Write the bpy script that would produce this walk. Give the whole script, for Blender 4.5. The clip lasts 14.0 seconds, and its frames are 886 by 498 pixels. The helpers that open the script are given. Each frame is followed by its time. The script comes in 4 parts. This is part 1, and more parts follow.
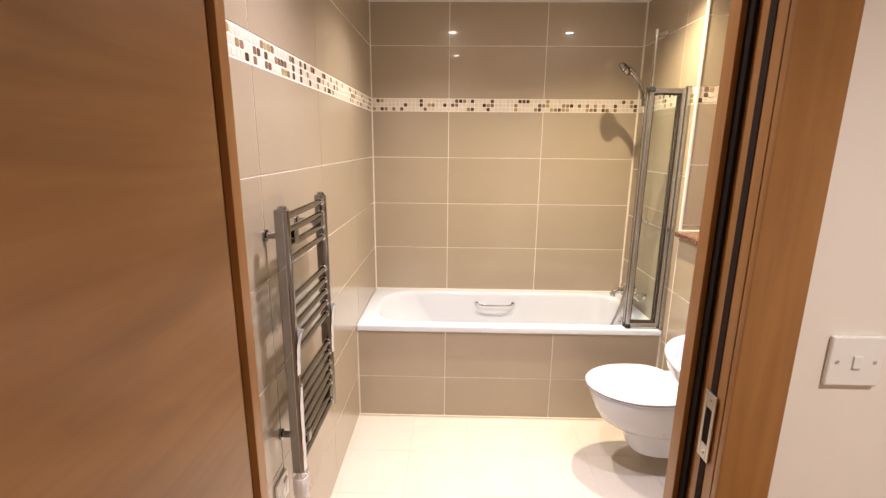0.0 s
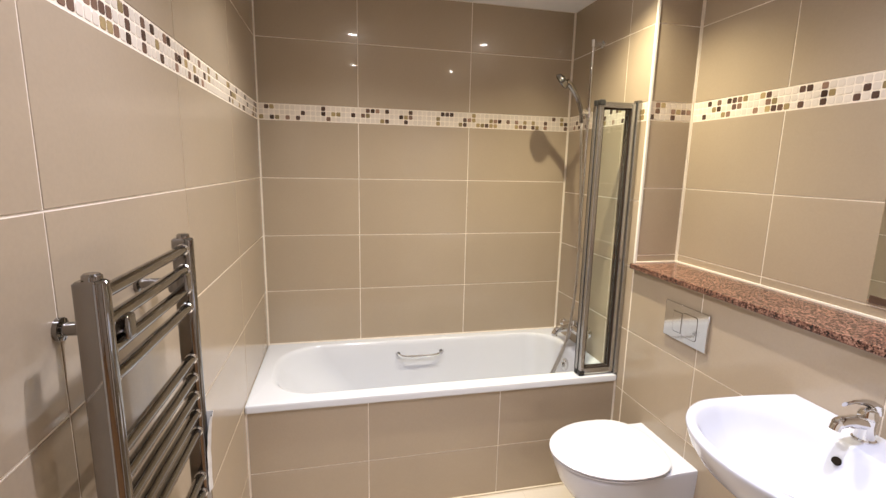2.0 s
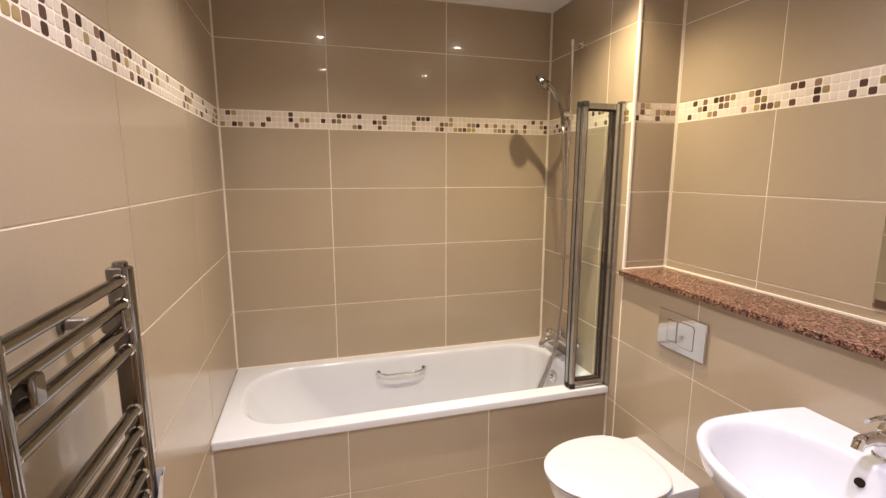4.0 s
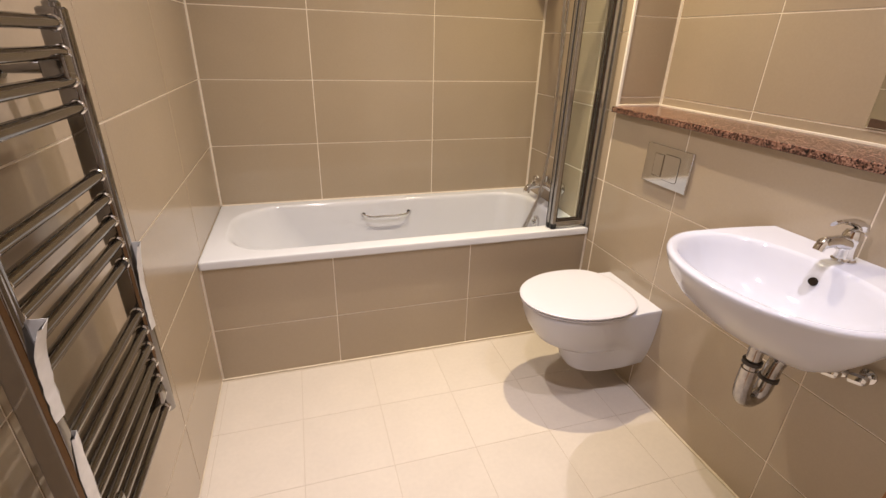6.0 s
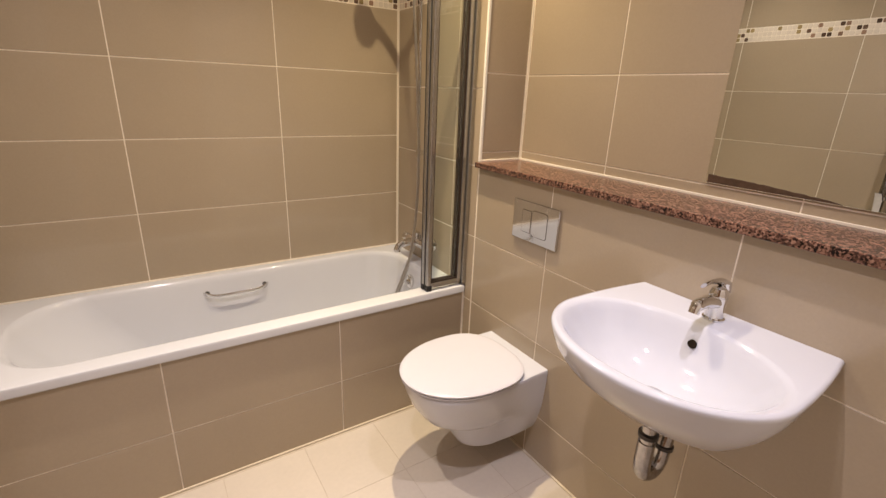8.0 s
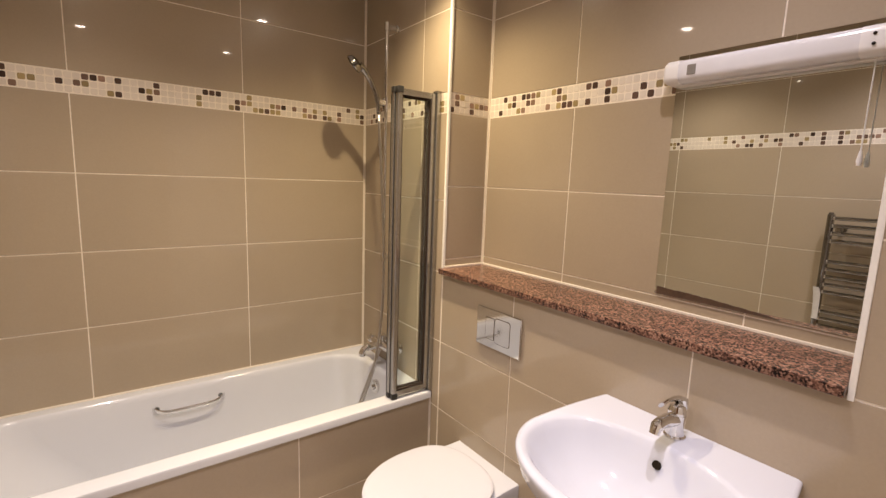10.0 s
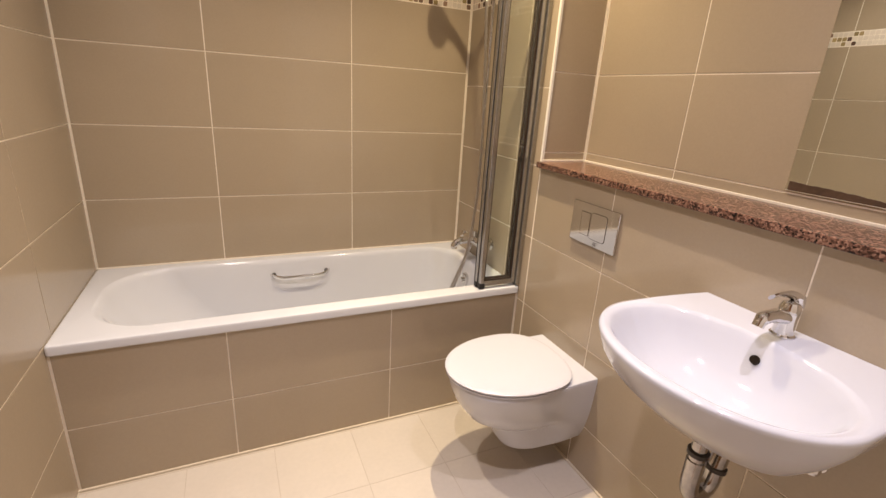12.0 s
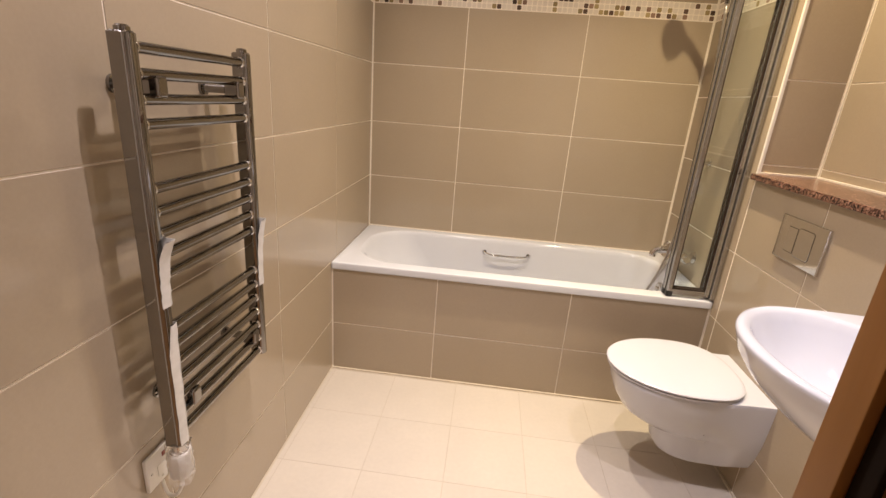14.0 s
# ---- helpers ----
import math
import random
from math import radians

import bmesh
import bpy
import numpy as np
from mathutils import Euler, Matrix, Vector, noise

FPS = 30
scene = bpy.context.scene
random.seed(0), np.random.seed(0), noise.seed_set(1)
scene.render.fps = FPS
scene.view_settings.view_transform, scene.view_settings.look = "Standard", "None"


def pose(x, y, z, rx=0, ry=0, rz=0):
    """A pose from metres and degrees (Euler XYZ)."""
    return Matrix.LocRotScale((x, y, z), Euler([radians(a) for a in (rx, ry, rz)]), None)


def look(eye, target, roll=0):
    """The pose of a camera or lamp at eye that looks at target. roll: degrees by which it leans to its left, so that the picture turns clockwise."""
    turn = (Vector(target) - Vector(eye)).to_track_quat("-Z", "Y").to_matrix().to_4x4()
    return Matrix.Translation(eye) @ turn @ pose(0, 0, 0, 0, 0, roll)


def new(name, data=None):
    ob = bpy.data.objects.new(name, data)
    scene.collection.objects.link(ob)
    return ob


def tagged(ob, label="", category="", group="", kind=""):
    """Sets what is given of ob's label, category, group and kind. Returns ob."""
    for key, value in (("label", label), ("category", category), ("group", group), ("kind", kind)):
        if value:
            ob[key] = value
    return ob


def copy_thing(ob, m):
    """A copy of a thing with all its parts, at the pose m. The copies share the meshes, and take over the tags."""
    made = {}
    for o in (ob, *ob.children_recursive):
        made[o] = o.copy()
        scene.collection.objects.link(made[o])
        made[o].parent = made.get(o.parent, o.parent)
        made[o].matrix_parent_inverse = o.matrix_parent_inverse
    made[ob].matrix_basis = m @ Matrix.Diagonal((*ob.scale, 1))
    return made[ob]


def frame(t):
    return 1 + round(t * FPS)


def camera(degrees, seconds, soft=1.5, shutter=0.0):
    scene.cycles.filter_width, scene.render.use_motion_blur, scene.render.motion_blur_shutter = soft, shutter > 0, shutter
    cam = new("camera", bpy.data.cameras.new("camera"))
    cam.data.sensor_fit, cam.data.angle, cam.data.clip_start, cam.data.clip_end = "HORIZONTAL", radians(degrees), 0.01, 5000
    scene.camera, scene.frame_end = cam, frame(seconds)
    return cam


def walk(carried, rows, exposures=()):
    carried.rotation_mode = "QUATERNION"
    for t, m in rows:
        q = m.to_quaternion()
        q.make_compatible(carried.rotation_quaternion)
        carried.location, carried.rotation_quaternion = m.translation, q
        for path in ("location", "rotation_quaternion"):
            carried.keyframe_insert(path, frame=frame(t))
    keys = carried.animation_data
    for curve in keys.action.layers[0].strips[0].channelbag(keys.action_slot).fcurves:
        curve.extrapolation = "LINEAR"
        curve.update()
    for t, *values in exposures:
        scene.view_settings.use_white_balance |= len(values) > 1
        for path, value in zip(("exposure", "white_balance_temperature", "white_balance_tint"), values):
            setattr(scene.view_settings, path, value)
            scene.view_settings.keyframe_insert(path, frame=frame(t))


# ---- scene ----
cam = camera(88.1, 14.0, 1.45)
PATH = [
    (0, (0.053, -0.057, 1.559), (0.01, 1.891, 1.109), 0.5),
    (0.5, (-0.011, 0.023, 1.545), (0.13, 1.965, 1.089), 1.5),
    (1, (0.002, 0.185, 1.524), (0.277, 2.116, 1.078), 1.9),
    (1.5, (-0.022, 0.327, 1.501), (0.347, 2.25, 1.092), 1.5),
    (2, (-0.089, 0.483, 1.537), (0.348, 2.402, 1.187), 1.2),
    (2.2, (-0.092, 0.529, 1.554), (0.365, 2.451, 1.242), 0.8),
    (4.3, (-0.077, 0.613, 1.534), (0.475, 2.507, 1.203), -0.1),
    (4.5, (-0.072, 0.612, 1.502), (0.483, 2.49, 1.095), 0.1),
    (5, (-0.063, 0.599, 1.434), (0.486, 2.425, 0.83), 0.9),
    (5.5, (-0.068, 0.591, 1.384), (0.468, 2.365, 0.632), 1.6),
    (6, (-0.06, 0.586, 1.351), (0.486, 2.325, 0.527), 1.8),
    (6.5, (-0.023, 0.606, 1.362), (0.592, 2.321, 0.537), 1.7),
    (7, (0.034, 0.683, 1.388), (0.799, 2.362, 0.616), 2.0),
    (7.5, (0.056, 0.767, 1.393), (0.971, 2.392, 0.67), 2.2),
    (8, (0.064, 0.789, 1.386), (1.11, 2.367, 0.741), 2.3),
    (8.5, (0.077, 0.791, 1.399), (1.219, 2.349, 0.883), 2.4),
    (9, (0.081, 0.785, 1.461), (1.271, 2.353, 1.106), 2.2),
    (9.2, (0.085, 0.783, 1.491), (1.284, 2.357, 1.202), 1.9),
    (11.5, (0.072, 0.773, 1.426), (1.109, 2.416, 0.951), 2.6),
    (12, (0.086, 0.752, 1.354), (0.891, 2.469, 0.72), 3.6),
    (12.5, (0.123, 0.678, 1.329), (0.632, 2.467, 0.593), 4.2),
    (13, (0.156, 0.579, 1.309), (0.397, 2.412, 0.546), 5.1),
    (13.5, (0.178, 0.457, 1.309), (0.171, 2.318, 0.578), 4.9),
    (14, (0.194, 0.41, 1.319), (0.033, 2.302, 0.69), 4.3),
]
EXPOSURES = [(0, 0.2, 6050, 13), (0.5, 0.05, 6050, 13), (1, 0.02, 6000, 12), (1.5, -0.03, 5850, 10), (2, -0.13, 5650, 9), (4.5, -0.36, 6250, 15), (6.5, -0.54, 6300, 14),
             (9, -0.62, 6400, 15), (11.5, -0.46, 6400, 15), (12.3, -0.56, 6400, 15), (13, -0.57, 6420, 14), (14, -0.4, 6450, 14)]
walk(cam, [(t, look(eye, target, roll)) for t, eye, target, roll in PATH], EXPOSURES)

# ---- light ----
world = bpy.data.worlds.new("world")
scene.world = world
world.use_nodes = True
world.node_tree.nodes["Background"].inputs[0].default_value = (1.0, 0.85, 0.7, 1)
world.node_tree.nodes["Background"].inputs[1].default_value = 0.02

CEIL = 2.40
LAMPS = [(0.02, 2.2), (0.93, 2.2), (0.05, 1.25), (0.93, 1.25)]
# one lamp burns yellower than the rest, the one over the basin whiter
LAMP_WATTS = [0.98, 1.38, 1.10, 0.52]
LAMP_COLOURS = [(1.0, 0.88, 0.74), (1.0, 0.81, 0.49), (1.0, 0.91, 0.94), (0.95, 0.89, 0.97)]
HALL_LAMPS = [(0.78, -0.2), (0.45, -1.5)]


def spot(name, x, y, watts, angle=128, blend=1.0, colour=(1.0, 0.92, 0.83), radius=0.022):
    data = bpy.data.lights.new(name, "SPOT")
    data.energy, data.spot_size, data.spot_blend = watts, radians(angle), blend
    data.color, data.shadow_soft_size = colour, radius
    ob = new(name, data)
    ob.matrix_world = pose(x, y, CEIL - 0.012)
    return ob


for (lx, ly), tone, watts in zip(LAMPS, LAMP_COLOURS, LAMP_WATTS):
    # each reflector lamp throws a narrow beam within a wide spill
    spot("downlight_spill", lx, ly, 70 * watts, 132, 1.0, tone, 0.013)
    spot("downlight_beam", lx, ly, 75 * watts, 54, 1.0, tone, 0.013)
for lx, ly in HALL_LAMPS:
    spot("hall_lamp", lx, ly, 84, colour=(1.0, 0.88, 0.75))


# ---- materials ----
def nodes_of(name):
    mat = bpy.data.materials.new(name)
    mat.use_nodes = True
    nt = mat.node_tree
    return mat, nt, nt.nodes["Principled BSDF"]


def plain(name, colour, rough=0.4, metal=0.0, grain=0.0, grain_scale=60.0, bump=0.0, bump_scale=200.0, vary=0.0,
          rough_vary=0.0, ior=1.45, coat=0.0, blotch=0.0, blotch_scale=3.0):
    """A painted, glazed or metal surface with grain, blotches, piece-to-piece variation and relief."""
    mat, nt, bsdf = nodes_of(name)
    bsdf.inputs["Base Color"].default_value = (*colour, 1)
    bsdf.inputs["Roughness"].default_value = rough
    bsdf.inputs["Metallic"].default_value = metal
    bsdf.inputs["IOR"].default_value = ior
    bsdf.inputs["Coat Weight"].default_value = coat
    bsdf.inputs["Coat Roughness"].default_value = 0.03
    tc = nt.nodes.new("ShaderNodeNewGeometry")
    value = None

    def noise_at(scale, detail=3.0):
        n = nt.nodes.new("ShaderNodeTexNoise")
        n.inputs["Scale"].default_value, n.inputs["Detail"].default_value = scale, detail
        nt.links.new(tc.outputs["Position"], n.inputs["Vector"])
        return n.outputs["Fac"]

    def amount(socket, size):
        m = nt.nodes.new("ShaderNodeMath")
        m.operation = "MULTIPLY_ADD"
        m.inputs[1].default_value, m.inputs[2].default_value = 2 * size, 1 - size
        nt.links.new(socket, m.inputs[0])
        return m.outputs[0]

    factors = []
    if grain:
        factors.append(amount(noise_at(grain_scale), grain))
    if blotch:
        factors.append(amount(noise_at(blotch_scale, 4), blotch))
    if vary:
        info = nt.nodes.new("ShaderNodeObjectInfo")
        factors.append(amount(info.outputs["Random"], vary))
    for f in factors:
        if value is None:
            value = f
        else:
            m = nt.nodes.new("ShaderNodeMath")
            m.operation = "MULTIPLY"
            nt.links.new(value, m.inputs[0]), nt.links.new(f, m.inputs[1])
            value = m.outputs[0]
    if value is not None:
        mix = nt.nodes.new("ShaderNodeVectorMath")
        mix.operation = "SCALE"
        mix.inputs[0].default_value = colour
        nt.links.new(value, mix.inputs["Scale"])
        nt.links.new(mix.outputs[0], bsdf.inputs["Base Color"])
    if rough_vary:
        m = nt.nodes.new("ShaderNodeMath")
        m.operation = "MULTIPLY"
        m.inputs[1].default_value = rough
        nt.links.new(amount(noise_at(9.0, 5), rough_vary), m.inputs[0])
        nt.links.new(m.outputs[0], bsdf.inputs["Roughness"])
    if bump:
        b = nt.nodes.new("ShaderNodeBump")
        b.inputs["Strength"].default_value, b.inputs["Distance"].default_value = bump, 0.002
        nt.links.new(noise_at(bump_scale), b.inputs["Height"])
        nt.links.new(b.outputs[0], bsdf.inputs["Normal"])
    return mat


def wood(name, light, dark, rough=0.3, along=2):
    """Oak veneer: long fine streaks along one axis, with a lacquer coat."""
    mat, nt, bsdf = nodes_of(name)
    geo = nt.nodes.new("ShaderNodeNewGeometry")
    mapping = nt.nodes.new("ShaderNodeMapping")
    scale = [38.0, 38.0, 38.0]
    scale[along] = 2.2
    mapping.inputs["Scale"].default_value = scale
    nt.links.new(geo.outputs["Position"], mapping.inputs["Vector"])
    n = nt.nodes.new("ShaderNodeTexNoise")
    n.inputs["Scale"].default_value, n.inputs["Detail"].default_value, n.inputs["Distortion"].default_value = 1.0, 8.0, 0.6
    nt.links.new(mapping.outputs[0], n.inputs["Vector"])
    ramp = nt.nodes.new("ShaderNodeValToRGB")
    ramp.color_ramp.elements[0].position, ramp.color_ramp.elements[1].position = 0.28, 0.72
    ramp.color_ramp.elements[0].color, ramp.color_ramp.elements[1].color = (*dark, 1), (*light, 1)
    nt.links.new(n.outputs["Fac"], ramp.inputs[0])
    # broad figure in the veneer, wavier than the grain
    broad = nt.nodes.new("ShaderNodeMapping")
    stretch = [7.0, 7.0, 7.0]
    stretch[along] = 2.4
    broad.inputs["Scale"].default_value = stretch
    nt.links.new(geo.outputs["Position"], broad.inputs["Vector"])
    figure = nt.nodes.new("ShaderNodeTexNoise")
    figure.inputs["Scale"].default_value, figure.inputs["Detail"].default_value, figure.inputs["Distortion"].default_value = 1.0, 3.0, 1.2
    nt.links.new(broad.outputs[0], figure.inputs["Vector"])
    gain = nt.nodes.new("ShaderNodeMath")
    gain.operation = "MULTIPLY_ADD"
    gain.inputs[1].default_value, gain.inputs[2].default_value = 0.7, 0.65
    nt.links.new(figure.outputs["Fac"], gain.inputs[0])
    shade = nt.nodes.new("ShaderNodeVectorMath")
    shade.operation = "SCALE"
    nt.links.new(ramp.outputs[0], shade.inputs[0])
    nt.links.new(gain.outputs[0], shade.inputs["Scale"])
    nt.links.new(shade.outputs[0], bsdf.inputs["Base Color"])
    bsdf.inputs["Roughness"].default_value = rough
    b = nt.nodes.new("ShaderNodeBump")
    b.inputs["Strength"].default_value, b.inputs["Distance"].default_value = 0.12, 0.001
    nt.links.new(n.outputs["Fac"], b.inputs["Height"])
    nt.links.new(b.outputs[0], bsdf.inputs["Normal"])
    return mat


def granite(name):
    """Polished red-brown granite: crystals of pink feldspar, grey and black."""
    mat, nt, bsdf = nodes_of(name)
    geo = nt.nodes.new("ShaderNodeNewGeometry")
    vor = nt.nodes.new("ShaderNodeTexVoronoi")
    vor.inputs["Scale"].default_value = 235.0
    nt.links.new(geo.outputs["Position"], vor.inputs["Vector"])
    sep = nt.nodes.new("ShaderNodeSeparateColor")
    nt.links.new(vor.outputs["Color"], sep.inputs[0])
    n = nt.nodes.new("ShaderNodeTexNoise")
    n.inputs["Scale"].default_value, n.inputs["Detail"].default_value = 70.0, 5.0
    nt.links.new(geo.outputs["Position"], n.inputs["Vector"])
    mixv = nt.nodes.new("ShaderNodeMath")
    mixv.operation = "MULTIPLY_ADD"
    mixv.inputs[1].default_value = 0.45
    nt.links.new(sep.outputs[0], mixv.inputs[0])
    half = nt.nodes.new("ShaderNodeMath")
    half.operation = "MULTIPLY"
    half.inputs[1].default_value = 0.6
    nt.links.new(n.outputs["Fac"], half.inputs[0])
    nt.links.new(half.outputs[0], mixv.inputs[2])
    ramp = nt.nodes.new("ShaderNodeValToRGB")
    els = ramp.color_ramp.elements
    els[0].position, els[0].color = 0.30, (0.012, 0.009, 0.008, 1)
    els[1].position, els[1].color = 0.78, (0.34, 0.195, 0.135, 1)
    e = els.new(0.43)
    e.color = (0.060, 0.030, 0.021, 1)
    e = els.new(0.56)
    e.color = (0.16, 0.078, 0.051, 1)
    nt.links.new(mixv.outputs[0], ramp.inputs[0])
    nt.links.new(ramp.outputs[0], bsdf.inputs["Base Color"])
    bsdf.inputs["Roughness"].default_value = 0.24
    bsdf.inputs["IOR"].default_value = 1.38
    return mat


def glass(name, tint=(0.93, 0.97, 0.95), rough=0.0):
    mat, nt, bsdf = nodes_of(name)
    bsdf.inputs["Base Color"].default_value = (*tint, 1)
    bsdf.inputs["Transmission Weight"].default_value = 1.0
    bsdf.inputs["Roughness"].default_value = rough
    bsdf.inputs["IOR"].default_value = 1.45
    return mat


def glow(name, colour, strength):
    mat, nt, bsdf = nodes_of(name)
    bsdf.inputs["Base Color"].default_value = (0.8, 0.8, 0.8, 1)
    bsdf.inputs["Emission Color"].default_value = (*colour, 1)
    bsdf.inputs["Emission Strength"].default_value = strength
    return mat


TILE = plain("taupe_glazed_tile", (0.388, 0.314, 0.222), 0.25, grain=0.05, grain_scale=140, vary=0.03, coat=0.5, blotch=0.05, blotch_scale=4)
GROUT = plain("cream_grout", (0.80, 0.72, 0.60), 0.75, grain=0.12, grain_scale=90, bump=0.3, blotch=0.12, blotch_scale=6)
FLOOR_TILE = plain("cream_floor_tile", (0.57, 0.51, 0.435), 0.33, grain=0.05, grain_scale=60, vary=0.025, rough_vary=0.3, bump=0.06,
                   bump_scale=120, blotch=0.05, blotch_scale=8)
FLOOR_GROUT = plain("beige_floor_grout", (0.50, 0.43, 0.35), 0.7, grain=0.06, grain_scale=90, bump=0.3)
M_CREAM = plain("cream_mosaic_glass", (0.70, 0.625, 0.53), 0.2, vary=0.045, grain=0.05, grain_scale=300)
M_DARK = plain("dark_brown_mosaic_glass", (0.09, 0.055, 0.04), 0.14, vary=0.5, grain=0.2, grain_scale=300)
M_MID = plain("brown_mosaic_glass", (0.24, 0.15, 0.105), 0.14, vary=0.4, grain=0.2, grain_scale=300)
M_OLIVE = plain("olive_mosaic_glass", (0.33, 0.25, 0.12), 0.14, vary=0.3, grain=0.2, grain_scale=300)
PAINT = plain("white_ceiling_paint", (0.80, 0.78, 0.75), 0.8, grain=0.02, grain_scale=30, bump=0.12, bump_scale=350)
HALL_PAINT = plain("warm_white_wall_paint", (0.78, 0.73, 0.67), 0.75, grain=0.02, grain_scale=20, bump=0.15, bump_scale=380)
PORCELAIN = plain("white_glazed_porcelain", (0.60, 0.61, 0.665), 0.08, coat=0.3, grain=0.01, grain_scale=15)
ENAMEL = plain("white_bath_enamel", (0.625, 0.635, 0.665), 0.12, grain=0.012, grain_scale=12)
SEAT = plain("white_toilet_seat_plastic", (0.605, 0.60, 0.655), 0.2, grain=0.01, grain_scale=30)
PLASTIC = plain("white_plastic", (0.78, 0.76, 0.73), 0.3, grain=0.02, grain_scale=50)
CHROME = plain("polished_chrome", (0.72, 0.71, 0.70), 0.06, metal=1.0, grain=0.04, grain_scale=40, rough_vary=0.4)
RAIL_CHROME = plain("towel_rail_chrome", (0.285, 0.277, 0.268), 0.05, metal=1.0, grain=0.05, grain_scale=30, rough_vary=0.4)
PIPE_CHROME = plain("dull_pipe_chrome", (0.42, 0.40, 0.38), 0.2, metal=1.0, grain=0.35, grain_scale=55, rough_vary=0.7, blotch=0.25, blotch_scale=25)
NUT = plain("dark_grey_nut", (0.07, 0.062, 0.055), 0.35, metal=0.6, grain=0.2)
ALU = plain("satin_silver_frame", (0.40, 0.385, 0.36), 0.22, metal=0.9, grain=0.05, grain_scale=80, rough_vary=0.3)
STEEL = plain("brushed_steel", (0.55, 0.53, 0.50), 0.32, metal=1.0, grain=0.08, grain_scale=90)
RUBBER = plain("black_rubber", (0.018, 0.017, 0.016), 0.5, grain=0.1, grain_scale=90)
SEAL = plain("dark_seal_strip", (0.035, 0.024, 0.018), 0.9, ior=1.12, grain=0.1, grain_scale=90)
DARK = plain("dark_gap", (0.02, 0.015, 0.011), 0.9, ior=1.12, grain=0.2, grain_scale=60)
SILICONE = plain("white_silicone", (0.78, 0.71, 0.60), 0.35, grain=0.05, grain_scale=40)
FLOOR_SEALANT = plain("beige_floor_sealant", (0.62, 0.54, 0.42), 0.5, grain=0.1, grain_scale=40, blotch=0.15, blotch_scale=12)
TRIM = plain("white_plastic_edge_trim", (0.80, 0.77, 0.70), 0.3, grain=0.02, grain_scale=60)
OAK = wood("oak_veneer", (0.33, 0.158, 0.045), (0.25, 0.110, 0.029), 0.32)
OAK_DOOR = wood("oak_door_veneer", (0.27, 0.132, 0.042), (0.215, 0.098, 0.030), 0.32, along=1)
OAK_FLOOR = wood("oak_floor_board", (0.42, 0.24, 0.11), (0.3, 0.15, 0.06), 0.35, along=1)
GRANITE = granite("red_brown_granite")
GLASS = glass("clear_glass")
FILM = glass("clear_plastic_film", (0.95, 0.93, 0.90), 0.12)
FILM.node_tree.nodes["Principled BSDF"].inputs["Transmission Weight"].default_value = 0.75
FILM.node_tree.nodes["Principled BSDF"].inputs["IOR"].default_value = 1.1
FILM_WHITE = plain("whitish_protective_film", (0.62, 0.60, 0.57), 0.22, grain=0.15, grain_scale=60, bump=0.3, bump_scale=90)
LIGHT_PLASTIC = plain("milky_ribbed_diffuser", (0.70, 0.69, 0.69), 0.16, coat=0.4, grain=0.06, grain_scale=25)
LAMP_GREY = plain("grey_lamp_holder", (0.22, 0.20, 0.17), 0.4, grain=0.1)
STAIN = plain("brown_mirror_edge_stain", (0.085, 0.052, 0.033), 0.35, grain=0.4, grain_scale=70, blotch=0.3, blotch_scale=14)
MIRROR = plain("mirror_silver", (0.74, 0.76, 0.73), 0.008, metal=1.0)
LAMP_GLOW = glow("halogen_lens", (1.0, 0.85, 0.68), 160.0)


# ---- mesh helpers ----
def weighted_normals(bm, smooth):
    """Corner normals weighted by face area, so that flats beside small bevels stay flat."""
    bm.normal_update()
    limit = math.cos(radians(smooth))
    areas = {f: f.calc_area() for f in bm.faces}
    out = []
    for f in bm.faces:
        for v in f.verts:
            n = Vector((0, 0, 0))
            for g in v.link_faces:
                if g is f or g.normal.dot(f.normal) > limit:
                    n += g.normal * areas[g]
            out.append(tuple(n.normalized() if n.length > 1e-12 else f.normal))
    return out


def mesh_of(name, bm, material, smooth=None):
    me = bpy.data.meshes.new(name)
    bmesh.ops.recalc_face_normals(bm, faces=bm.faces)
    if smooth:
        for f in bm.faces:
            f.smooth = True
        for e in bm.edges:
            e.smooth = len(e.link_faces) == 2 and e.calc_face_angle(4) < radians(smooth)
    normals = weighted_normals(bm, smooth) if smooth else None
    bm.to_mesh(me)
    bm.free()
    if normals:
        me.normals_split_custom_set(normals)
    me.materials.append(material)
    return me


def part(name, bm, material, parent=None, label="", smooth=35):
    """One mesh object, under a thing or a part."""
    ob = new(name, mesh_of(name, bm, material, smooth))
    if parent is not None:
        ob.parent = parent
    return tagged(ob, label)


def thing(name, label, category, at=(0, 0, 0), group="", kind=""):
    ob = new(name)
    ob.empty_display_size = 0.05
    ob.location = at
    return tagged(ob, label, category, group, kind)


def box(bm, lo, hi, bevel=0.0, segments=2):
    r = bmesh.ops.create_cube(bm, size=1)
    c = [(a + b) / 2 for a, b in zip(lo, hi)]
    s = [abs(b - a) for a, b in zip(lo, hi)]
    for v in r["verts"]:
        v.co = Vector((c[0] + v.co.x * s[0], c[1] + v.co.y * s[1], c[2] + v.co.z * s[2]))
    if bevel:
        edges = list({e for v in r["verts"] for e in v.link_edges})
        bmesh.ops.bevel(bm, geom=edges, offset=bevel, segments=segments, affect="EDGES", profile=0.5)
    return bm


def boxed(lo, hi, bevel=0.0, segments=2):
    return box(bmesh.new(), lo, hi, bevel, segments)


